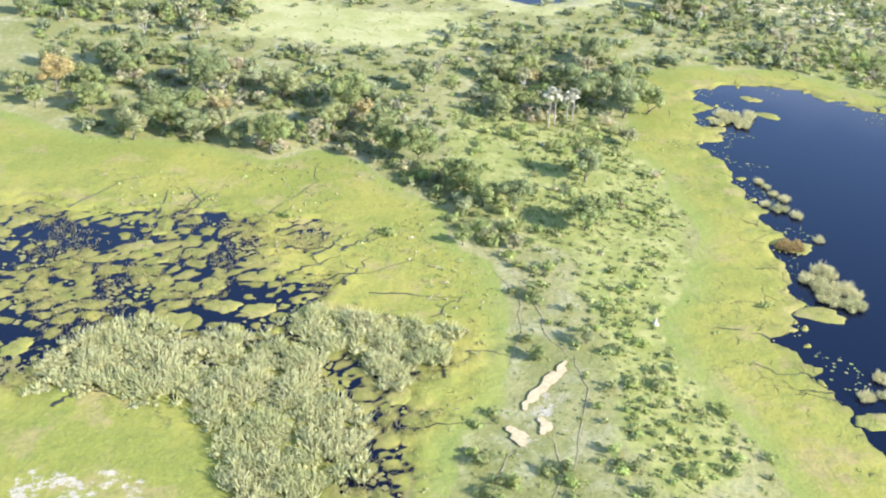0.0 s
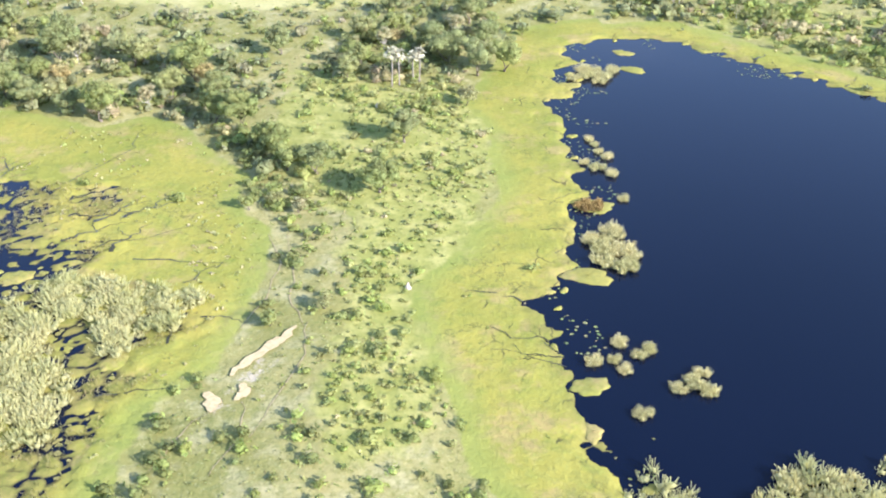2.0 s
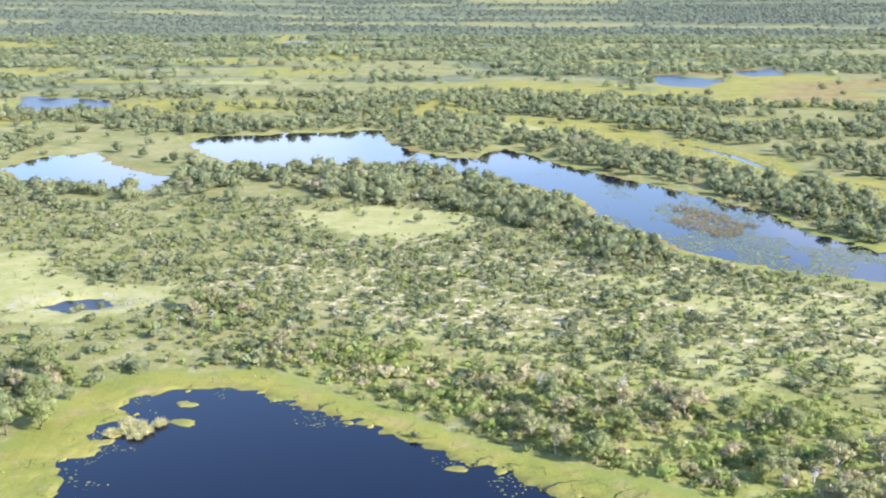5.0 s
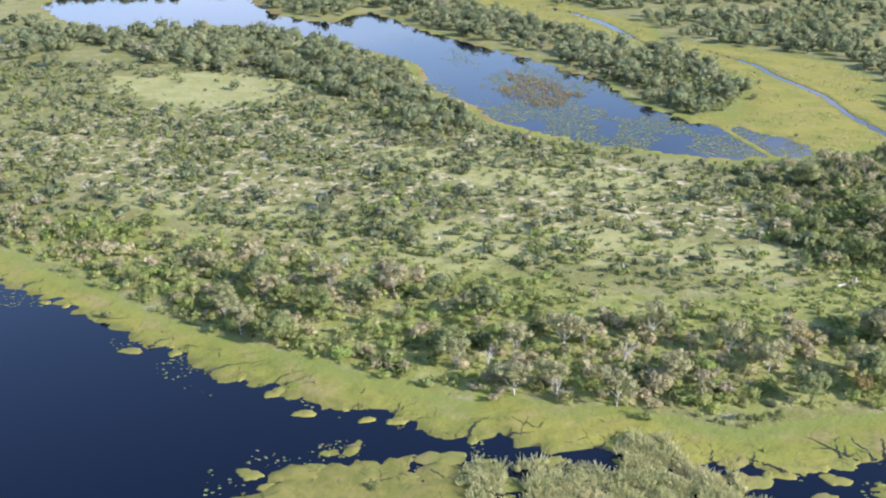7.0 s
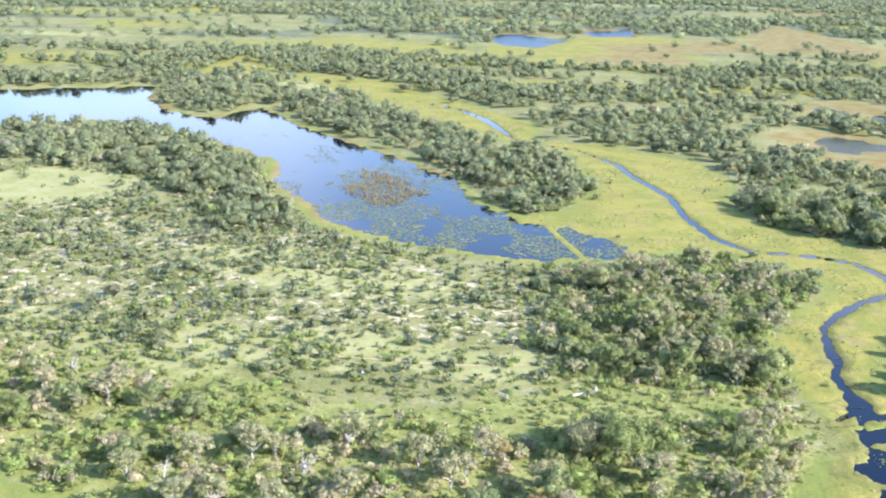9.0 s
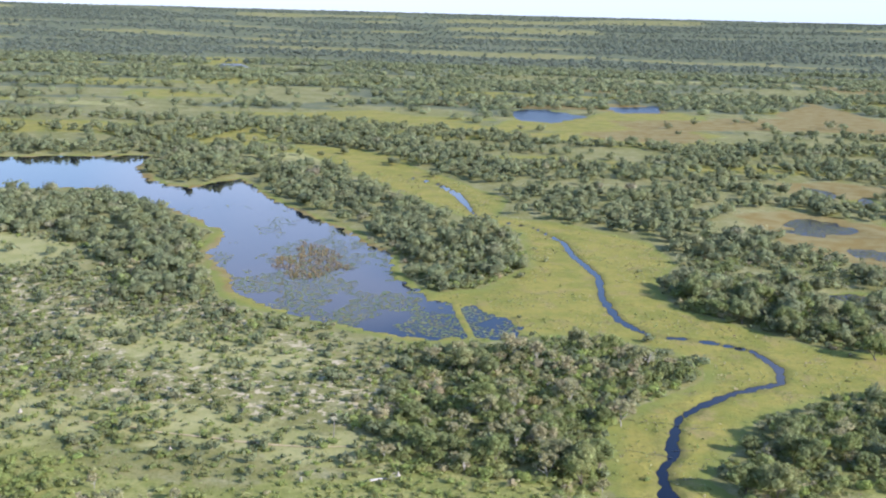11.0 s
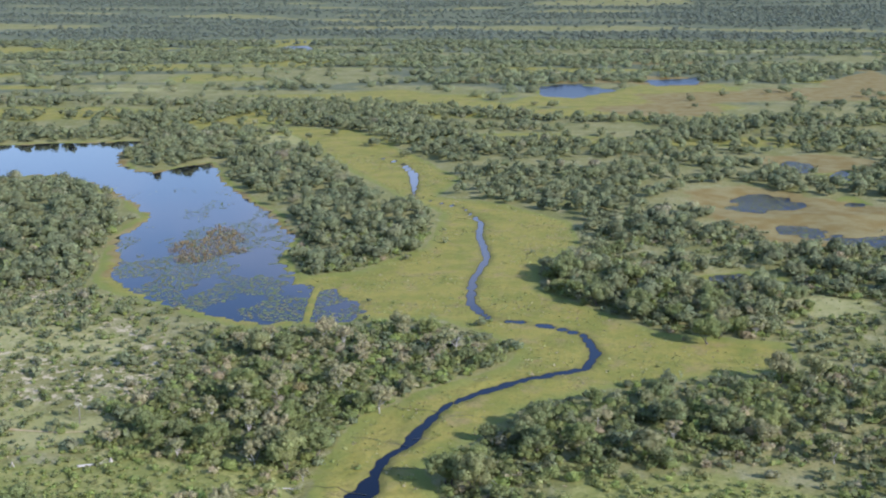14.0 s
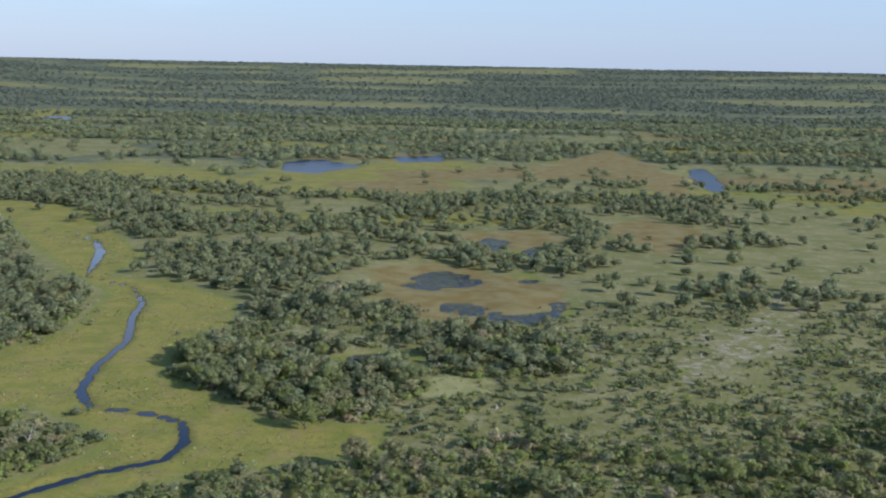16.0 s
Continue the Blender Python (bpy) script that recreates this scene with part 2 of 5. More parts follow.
def along(line, half, x, y):
    """Half width less the distance to a line: positive in the channel."""
    out = np.full(np.shape(x), -60.0)
    for (ax, ay), (bx, by), ha, hb in zip(line, line[1:], half, half[1:]):
        some = (x > min(ax, bx) - 60) & (x < max(ax, bx) + 60) & (y > min(ay, by) - 60) & (y < max(ay, by) + 60)
        px, py, dx, dy = x[some], y[some], bx - ax, by - ay
        s = np.clip(((px - ax) * dx + (py - ay) * dy) / (dx * dx + dy * dy), 0, 1)
        out[some] = np.maximum(out[some], ha + (hb - ha) * s - np.hypot(px - ax - s * dx, py - ay - s * dy))
    return out


def lattice(ix, iy, seed):
    n = np.sin(ix * 127.1 + iy * 311.7 + seed * 74.7) * 43758.5453
    return n - np.floor(n)


def bumps(x, y, size, seed=0.0, octaves=1):
    """Smooth value noise from 0 to 1 with cells of that size."""
    total, weight, amount = 0.0, 0.0, 1.0
    for o in range(octaves):
        u, v = np.asarray(x) / size * 2**o + 0.37 * o, np.asarray(y) / size * 2**o
        iu, iv = np.floor(u), np.floor(v)
        fu, fv = u - iu, v - iv
        fu, fv = fu * fu * (3 - 2 * fu), fv * fv * (3 - 2 * fv)
        a = lattice(iu, iv, seed + o) * (1 - fu) + lattice(iu + 1, iv, seed + o) * fu
        b = lattice(iu, iv + 1, seed + o) * (1 - fu) + lattice(iu + 1, iv + 1, seed + o) * fu
        total, weight, amount = total + amount * (a * (1 - fv) + b * fv), weight + amount, amount * 0.5
    return total / weight


def cells(x, y, size, seed):
    """Rounded cells: the distance to the nearest centre and the margin to the second, in cell sizes."""
    x, y = np.asarray(x, float), np.asarray(y, float)
    u = x / size + 0.9 * (bumps(x, y, size * 0.8, seed + 5, 2) - 0.5)
    v = y / size + 0.9 * (bumps(x, y, size * 0.8, seed + 9, 2) - 0.5)
    iu, iv = np.floor(u), np.floor(v)
    one, two = np.full(x.shape, 9.0), np.full(x.shape, 9.0)
    for du in (-1, 0, 1):
        for dv in (-1, 0, 1):
            cx, cy = iu + du, iv + dv
            d = np.hypot(cx + lattice(cx, cy, seed) - u, cy + lattice(cx, cy, seed + 3) - v)
            two = np.minimum(two, np.maximum(one, d))
            one = np.minimum(one, d)
    return one, two - one


def water_depth(x, y):
    """Metres inside the nearest water's edge, with an uneven shore."""
    small = near(SMALL_PONDS, x, y)
    small = small + np.where((small > -30) & (y < 1100), (bumps(x, y, 14, 77, 3) - 0.5) * 26 - np.where((x > 560) & (x < 730), 3.5, 1.0), 0)
    pools = near(MARSH_POOLS, x, y)
    some = pools > -8
    if np.any(some):
        px, py = x[some], y[some]
        wide = np.clip((pools[some] + 5) / 11, 0, 1) * np.clip(0.20 + (bumps(px, py, 13, 29, 2) - 0.42) * 2.0, 0.08, 0.72)
        pools = np.array(pools)
        pools[some] = np.where(wide > 0.02, (0.05 + 0.62 * wide - cells(px, py, 4.6, 29)[1]) * 2.6, -3)
    stream = along(RIVER, RIVER_HALF, x, y)
    stream = stream + np.where(stream > -5, (cells(x, y, 4.5, 12)[0] - 0.40) * 1.8, 0)
    stream = np.maximum(stream, along(ARM, [0.8, 1.3, 1.7, 1.2, 0.7], x, y))
    raft = near(RAFTS, x, y)
    raft = raft + np.where(raft > -14, (0.46 - cells(x, y, 8.5, 61)[0]) * 11 + (0.44 - cells(x, y, 3.6, 62)[0]) * 6 - 1.0, 0)
    lakes = near(BIG_WATERS, x, y)
    lakes = lakes + np.where(np.abs(lakes) < 9, (cells(x, y, 6.5, 17)[0] - 0.44) * 7 * np.clip(1.3 - np.abs(lakes) / 7, 0, 1), 0)
    d = np.maximum(np.maximum(np.minimum(lakes, -raft), small), np.maximum(pools, stream))
    rough = np.clip(1.0 + d / 60.0, 0, 1)
    d = d + rough * ((bumps(x, y, 14, 3, 2) - 0.5) * 5.0 + (bumps(x, y, 6.0, 5) - 0.5) * 2.5) * np.where(stream > -8, 0.12, np.where(pools > -6, 0.0, 1.0))
    return np.minimum(d, -along(BANK, [1.9, 2.2, 1.9], x, y))


def marsh_field(x, y):
    """Metres inside the wet green ground: the meadow, the valley and a band round the waters."""
    band = np.maximum(near([LAKE], x, y) + 15 + 9 * (bumps(x, y, 50, 8) - 0.5) + np.where(x < 110, 7, np.where(x > 280, 5, 0)), near([LONG_LAKE, WEST_POND], x, y) + 7 + 8 * (bumps(x, y, 40, 18) - 0.5))
    return np.maximum(np.maximum(band, near(SMALL_PONDS, x, y) + 5), near([MEADOW, VALLEY], x, y))


def height(x, y, wet=None, marsh=None):
    """The ground's height: beds of the waters, low marsh, slightly higher dry land, and a far rise that meets the sky."""
    x, y = np.asarray(x, float), np.asarray(y, float)
    wet = water_depth(x, y) if wet is None else wet
    marsh = marsh_field(x, y) if marsh is None else marsh
    shore = 0.28 * np.tanh(-wet / 2.0)
    z = np.where(wet > 0, np.maximum(-1.4, shore * 3), shore)
    dry = np.clip(-marsh / 25.0, 0, 1) * np.clip(-wet / 8.0, 0, 1)
    z = z + dry * (0.8 + 1.2 * bumps(x, y, 60, 2, 2)) + 0.15 * (bumps(x, y, 7, 4) - 0.5) * (wet < -1)
    rim = (wet < 0) & (marsh > -2) & (y < 420)
    cushion = np.zeros(np.shape(z))
    if np.any(rim):
        cushion[rim] = (0.75 - cells(x[rim], y[rim], 5.2, 88)[0]) * np.clip(1.15 + wet[rim] / 16, 0.15, 1)
    z = z + 0.75 * np.clip(cushion, 0, 1) * np.clip(-wet / 1.5, 0, 1)
    far = np.clip((np.hypot(x - 450, y - 60) - 2300) / 2500, 0, 1.05)
    return z + 92.0 * far**1.5


# ---- materials ----
def material(name):
    m = bpy.data.materials.new(name)
    m.use_nodes = True
    t = m.node_tree
    t.nodes.clear()
    return m, t


def finish(t, shader, disp=None):
    out = t.nodes.new("ShaderNodeOutputMaterial")
    t.links.new(shader, out.inputs[0])


def place_of(t):
    return node(t, "ShaderNodeNewGeometry")


def grain(t, size, detail=4.0, rough=0.6, stretch=(1, 1, 1), where=None):
    where = where or place_of(t)
    return node(t, "ShaderNodeTexNoise", 0, Vector=node(t, "ShaderNodeMapping", 0, i0=where, i3=tuple(s / size for s in stretch)), Scale=1.0, Detail=detail, Roughness=rough)


def bump(t, value, strength, distance):
    return node(t, "ShaderNodeBump", 0, Strength=strength, Distance=distance, Height=value)


def marsh_colour(t, dry):
    c = mix(t, step(t, grain(t, 34, 3), 0.36, 0.64), (0.152, 0.161, 0.029), (0.218, 0.198, 0.040))
    c = mix(t, maths(t, "MULTIPLY", dry, maths(t, "ADD", 0.25, maths(t, "MULTIPLY", step(t, grain(t, 17, 5, 0.65), 0.42, 0.62), 0.75))), c, (0.256, 0.218, 0.049))
    c = mix(t, maths(t, "MULTIPLY", step(t, grain(t, 13, 6, 0.7), 0.51, 0.64), 0.65), c, (0.250, 0.186, 0.080))
    c = mix(t, maths(t, "MULTIPLY", step(t, grain(t, 5, 5, 0.7), 0.5, 0.68), 0.45), c, (0.100, 0.140, 0.026))
    thread = maths(t, "ABSOLUTE", maths(t, "SUBTRACT", grain(t, 9, 5, 0.62), 0.5))
    c = mix(t, maths(t, "MULTIPLY", maths(t, "MULTIPLY", step(t, thread, 0.014, 0.005), step(t, grain(t, 30, 3), 0.50, 0.60)), 0.6), c, (0.060, 0.058, 0.022))
    c = mix(t, maths(t, "MULTIPLY", step(t, grain(t, 1.5, 5, 0.75), 0.50, 0.62), 0.40), c, (0.118, 0.128, 0.036))
    return mix(t, maths(t, "MULTIPLY", step(t, grain(t, 0.7, 3), 0.45, 0.7), 0.35), c, (0.236, 0.238, 0.062))


def ground_material():
    m, t = material("ground")

    def zone(name, ragged=0.6, low=0.45, high=0.6):
        a = attribute(t, name)
        n = maths(t, "MULTIPLY", maths(t, "SUBTRACT", grain(t, 7, 5, 0.65), 0.5), ragged * 2)
        n = maths(t, "ADD", n, maths(t, "MULTIPLY", maths(t, "SUBTRACT", grain(t, 50, 4), 0.5), ragged * 3))
        return step(t, maths(t, "ADD", a, n), low, high)

    c = mix(t, step(t, grain(t, 40, 4), 0.38, 0.66), (0.162, 0.158, 0.048), (0.236, 0.212, 0.084))
    c = mix(t, maths(t, "MULTIPLY", step(t, grain(t, 9, 5), 0.48, 0.7), 0.8), c, (0.285, 0.262, 0.138))
    c = mix(t, maths(t, "MULTIPLY", step(t, grain(t, 1.6, 4), 0.45, 0.7), 0.5), c, (0.110, 0.132, 0.042))
    c = mix(t, maths(t, "MULTIPLY", step(t, grain(t, 1.1, 6, 0.78), 0.50, 0.60), 0.55), c, (0.105, 0.116, 0.031))
    c = mix(t, maths(t, "MULTIPLY", step(t, grain(t, 0.8, 5, 0.75), 0.55, 0.66), 0.55), c, (0.330, 0.305, 0.145))
    bare = maths(t, "MULTIPLY", step(t, grain(t, 3.6, 6, 0.75), 0.53, 0.57), zone("bare", 0.9, 0.3, 0.8))
    c = mix(t, bare, c, (0.430, 0.362, 0.225))
    lush = mix(t, step(t, grain(t, 6, 4), 0.4, 0.65), (0.182, 0.188, 0.050), (0.258, 0.248, 0.082))
    lush = mix(t, maths(t, "MULTIPLY", step(t, grain(t, 1.3, 4), 0.45, 0.7), 0.6), lush, (0.116, 0.142, 0.036))
    c = mix(t, zone("lush", 0.8, 0.35, 0.75), c, lush)
    dry = mix(t, step(t, grain(t, 12, 5), 0.35, 0.65), (0.252, 0.248, 0.084), (0.330, 0.308, 0.130))
    dry = mix(t, maths(t, "MULTIPLY", step(t, grain(t, 2.2, 4), 0.5, 0.75), 0.5), dry, (0.156, 0.179, 0.066))
    c = mix(t, maths(t, "MULTIPLY", zone("dry", 1.3, 0.35, 0.8), 0.75), c, dry)
    inner = maths(t, "MULTIPLY", step(t, attribute(t, "marsh"), 1.3, 0.6), 0.55)
    c = mix(t, zone("woodfloor", 0.4, 0.35, 0.8), c, mix(t, step(t, grain(t, 18, 5), 0.38, 0.62), (0.095, 0.110, 0.058), (0.135, 0.142, 0.076)))
    c = mix(t, zone("marsh", 0.3), c, mix(t, inner, marsh_colour(t, step(t, attribute(t, "tawny"), 0.2, 1.0)), (0.150, 0.184, 0.046)))
    c = mix(t, maths(t, "MULTIPLY", zone("wet", 0.35, 0.35, 0.75), 0.72), c, mix(t, step(t, grain(t, 4.0, 5, 0.7), 0.4, 0.62), (0.112, 0.116, 0.028), (0.172, 0.148, 0.046)))
    bend = node(t, "ShaderNodeVectorMath", 0, i0=place_of(t), i1=node(t, "ShaderNodeVectorMath", 0, i0=node(t, "ShaderNodeTexNoise", 1, Vector=place_of(t), Scale=0.22, Detail=3.0), i1=(5.0, 5.0, 0.0)))
    bend.node.operation, bend.node.inputs[1].links[0].from_node.operation = "ADD", "MULTIPLY"
    crack = t.nodes.new("ShaderNodeTexVoronoi")
    crack.feature, crack.voronoi_dimensions = "DISTANCE_TO_EDGE", "2D"
    wire(t, crack, {"Vector": node(t, "ShaderNodeMapping", 0, i0=bend, i2=(0.0, 0.0, 0.5), i3=(1.0, 0.45, 1.0)), "Scale": 0.17})
    split_turf = maths(t, "MULTIPLY", step(t, crack.outputs[0], 0.040, 0.012), maths(t, "MULTIPLY", zone("crack", 0.5, 0.35, 0.8), step(t, grain(t, 7, 4), 0.50, 0.62)))
    c = mix(t, maths(t, "MULTIPLY", split_turf, 0.85), c, (0.038, 0.036, 0.018))
    c = mix(t, zone("ochre", 0.9, 0.4, 0.75), c, mix(t, step(t, grain(t, 14, 4), 0.35, 0.65), (0.179, 0.129, 0.039), (0.218, 0.183, 0.074)))
    sand = mix(t, grain(t, 2.0, 5), (0.270, 0.235, 0.160), (0.360, 0.315, 0.225))
    c = mix(t, maths(t, "MULTIPLY", zone("sand", 0.7, 0.45, 0.65), step(t, grain(t, 5, 6, 0.78), 0.51, 0.60)), c, sand)
    low = node(t, "ShaderNodeSeparateXYZ", 2, Vector=place_of(t))
    c = mix(t, step(t, low, 0.10, -0.05), c, (0.030, 0.026, 0.014))
    relief = maths(t, "ADD", grain(t, 0.9, 4, 0.7), maths(t, "MULTIPLY", grain(t, 3.0, 3), 2.0))
    finish(t, node(t, "ShaderNodeBsdfPrincipled", Base_Color=c, Roughness=0.95, Specular_IOR_Level=0.1, Normal=bump(t, relief, 0.55, 0.30)))
    return m


def mat_material(name, old):
    m, t = material(name)
    c = mix(t, maths(t, "MULTIPLY", step(t, grain(t, 10, 4), 0.35, 0.6), old), marsh_colour(t, 0.3), (0.165, 0.140, 0.060))
    finish(t, node(t, "ShaderNodeBsdfPrincipled", Base_Color=c, Roughness=0.9, Specular_IOR_Level=0.15, Normal=bump(t, grain(t, 0.8, 4, 0.7), 0.8, 0.3)))
    return m


def water_material(name, rough):
    m, t = material(name)
    c = mix(t, grain(t, 60, 2), (0.001, 0.003, 0.009), (0.002, 0.004, 0.012))
    ripple = grain(t, 1.6, 3, 0.5, (1, 0.6, 1))
    finish(t, node(t, "ShaderNodeBsdfPrincipled", Base_Color=c, Roughness=rough, IOR=1.23, Normal=bump(t, ripple, 0.17, 0.06)))
    return m


def plain_material(name, a, b, size=0.6, rough=0.85, stretch=(1, 1, 1), deep=0.08):
    m, t = material(name)
    n = grain(t, size, 5, 0.65, stretch)
    c = mix(t, step(t, n, 0.32, 0.68), a, b)
    c = mix(t, maths(t, "MULTIPLY", grain(t, size * 7, 3), 0.45), c, tuple(v * 0.6 for v in a))
    finish(t, node(t, "ShaderNodeBsdfPrincipled", Base_Color=c, Roughness=rough, Specular_IOR_Level=0.2, Normal=bump(t, n, 0.7, deep)))
    return m


def leaf_material(name, colours, single, through_light=0.45, gap=0.5, open_=0.475):
    """Foliage: the tone picks the kind of plant, each leaf clump varies round it."""
    m, t = material(name)
    tone = node(t, "ShaderNodeObjectInfo", 5) if single else attribute(t, "tone")
    ramp = t.nodes.new("ShaderNodeValToRGB")
    for _ in range(len(colours) - 2):
        ramp.color_ramp.elements.new(0.5)
    for n, colour in enumerate(colours):
        ramp.color_ramp.elements[n].position = n / (len(colours) - 1)
        ramp.color_ramp.elements[n].color = (*colour, 1)
    t.links.new(tone, ramp.inputs[0])
    clump = node(t, "ShaderNodeNewGeometry", 8)
    c = node(t, "ShaderNodeHueSaturation", 0, Color=ramp.outputs[0], Hue=node(t, "ShaderNodeMapRange", 0, i0=clump, i3=0.485, i4=0.515), Value=node(t, "ShaderNodeMapRange", 0, i0=clump, i3=0.78, i4=1.28))
    # shade in the gaps between leaves, put into the colour as dark specks
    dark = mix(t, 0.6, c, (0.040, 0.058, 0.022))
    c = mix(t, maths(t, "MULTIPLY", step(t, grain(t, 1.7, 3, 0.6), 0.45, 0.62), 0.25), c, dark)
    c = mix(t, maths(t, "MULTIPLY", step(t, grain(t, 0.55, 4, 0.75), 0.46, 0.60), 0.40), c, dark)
    relief = bump(t, grain(t, 0.9, 5, 0.75), 0.8, 0.5)
    body = node(t, "ShaderNodeBsdfPrincipled", Base_Color=c, Roughness=0.8, Specular_IOR_Level=0.15, Normal=relief)
    glow = node(t, "ShaderNodeBsdfTranslucent", Color=c)
    leaf = node(t, "ShaderNodeMixShader", i0=through_light, i1=body, i2=glow)
    if gap:
        leaf = node(t, "ShaderNodeMixShader", i0=step(t, grain(t, gap, 3, 0.7), open_ - 0.02, open_ + 0.02), i1=node(t, "ShaderNodeBsdfTransparent"), i2=leaf)
    finish(t, leaf)
    return m


GROUND, FLOAT_MAT, OLD_MAT, WATER = ground_material(), mat_material("floating grass", 0.25), mat_material("old floating grass", 0.7), water_material("water", 0.05)
RIPPLED = water_material("rippled water", 0.30)
MUD = plain_material("wet mud", (0.016, 0.018, 0.012), (0.050, 0.046, 0.022), 1.0, 0.35)
PALE_SAND = plain_material("pale sand", (0.37, 0.285, 0.145), (0.49, 0.39, 0.215), 0.9)
CLAY = plain_material("bleached clay", (0.27, 0.24, 0.18), (0.38, 0.34, 0.27), 0.4)
BARK = plain_material("brown bark", (0.10, 0.08, 0.06), (0.20, 0.17, 0.13), 0.4, stretch=(1, 1, 0.3))
PALM_BARK = plain_material("grey palm bark", (0.17, 0.15, 0.12), (0.27, 0.245, 0.20), 0.4, stretch=(1, 1, 3))
PALE_BARK = plain_material("pale grey bark", (0.33, 0.30, 0.25), (0.48, 0.45, 0.39), 0.4, stretch=(1, 1, 0.3))
GREENS = [(0.207, 0.233, 0.092), (0.249, 0.271, 0.114), (0.223, 0.252, 0.086), (0.284, 0.308, 0.105), (0.322, 0.300, 0.152)]
GREYS = [(0.369, 0.349, 0.175), (0.411, 0.372, 0.196), (0.346, 0.344, 0.159), (0.435, 0.372, 0.207)]
SHRUBS = [(0.204, 0.226, 0.077), (0.242, 0.272, 0.084), (0.287, 0.337, 0.087), (0.273, 0.277, 0.109), (0.341, 0.361, 0.113), (0.417, 0.351, 0.198)]
# FAR tones are greyer and bluer than GREENS: some haze is put into them
FAR = [(0.187, 0.207, 0.104), (0.222, 0.238, 0.116), (0.238, 0.255, 0.114), (0.284, 0.272, 0.151), (0.352, 0.311, 0.197)]
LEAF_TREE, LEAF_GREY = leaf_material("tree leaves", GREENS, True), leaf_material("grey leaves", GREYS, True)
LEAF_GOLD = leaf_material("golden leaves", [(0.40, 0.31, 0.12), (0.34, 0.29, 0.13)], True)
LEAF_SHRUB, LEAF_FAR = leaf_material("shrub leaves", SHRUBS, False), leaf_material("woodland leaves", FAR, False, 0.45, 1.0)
# the haze of distance is painted into these blue-grey leaf colours
LEAF_HORIZON_HAZE = leaf_material("haze-tinted distant leaves", [(0.150, 0.172, 0.128), (0.168, 0.188, 0.136), (0.205, 0.215, 0.150)], False, 0.45, 2.0)
LEAF_PALM = leaf_material("bleached fronds", [(0.37, 0.345, 0.24), (0.44, 0.41, 0.30), (0.34, 0.33, 0.21)], True, 0.3, 0)
def reed_material(name, colours, single):
    """Feathery stems: fine upright streaks, tufts of slightly different tone."""
    m, t = material(name)
    tone = node(t, "ShaderNodeObjectInfo", 5) if single else attribute(t, "tone")
    c = mix(t, tone, colours[0], colours[1])
    c = mix(t, maths(t, "MULTIPLY", node(t, "ShaderNodeNewGeometry", 8), 0.6), c, colours[2])
    streak = grain(t, 0.5, 4, 0.7, (1, 1, 0.2))
    c = mix(t, maths(t, "MULTIPLY", step(t, streak, 0.45, 0.7), 0.25), c, (0.20, 0.21, 0.08))
    body = node(t, "ShaderNodeBsdfPrincipled", Base_Color=c, Roughness=0.9, Specular_IOR_Level=0.1, Normal=bump(t, streak, 0.6, 0.25))
    stem = node(t, "ShaderNodeMixShader", i0=0.5, i1=body, i2=node(t, "ShaderNodeBsdfTranslucent", Color=c))
    finish(t, stem)
    return m


REED = reed_material("reed stems", [(0.38, 0.39, 0.16), (0.54, 0.50, 0.26), (0.47, 0.45, 0.21)], False)
REED_ONE = reed_material("pale reed stems", [(0.44, 0.42, 0.19), (0.58, 0.52, 0.27), (0.51, 0.47, 0.22)], True)
SEDGE_BROWN = leaf_material("brown sedge", [(0.21, 0.135, 0.05), (0.28, 0.19, 0.07), (0.18, 0.13, 0.05)], False, 0.1, 0)
TAWNY_SEDGE = leaf_material("tawny sedge", [(0.20, 0.19, 0.07), (0.32, 0.28, 0.12), (0.25, 0.20, 0.09)], False, 0.3, 0)
LILY = leaf_material("lily pads", [(0.10, 0.14, 0.05), (0.17, 0.19, 0.06), (0.20, 0.17, 0.08)], False, 0.0, 0)


# ---- mesh helpers ----
def polygons(name, points, faces_of, mat, tone=None):
    """A mesh of separate polygons, faces_of corners each, from an array of corner points."""
    pts = np.asarray(points, np.float32).reshape(-1, 3)
    count = len(pts) // faces_of
    me = bpy.data.meshes.new(name)
    me.vertices.add(len(pts))
    me.vertices.foreach_set("co", pts.ravel())
    me.loops.add(len(pts))
    me.loops.foreach_set("vertex_index", np.arange(len(pts), dtype=np.int32))
    me.polygons.add(count)
    me.polygons.foreach_set("loop_start", np.arange(count, dtype=np.int32) * faces_of)
    me.polygons.foreach_set("loop_total", np.full(count, faces_of, np.int32))
    if tone is not None:
        a = me.attributes.new("tone", "FLOAT", "POINT")
        a.data.foreach_set("value", np.repeat(np.asarray(tone, np.float32), faces_of))
    me.materials.append(mat)
    me.update(calc_edges=True)
    return me


def unit_lump(fine):
    """Corners and faces of a round lump."""
    bm = bmesh.new()
    bmesh.ops.create_icosphere(bm, subdivisions=fine, radius=1.0)
    v = np.array([tuple(p.co) for p in bm.verts])
    f = np.array([[p.index for p in face.verts] for face in bm.faces])
    bm.free()
    return v, f


LUMPS = {k: unit_lump(k) for k in (1, 2)}


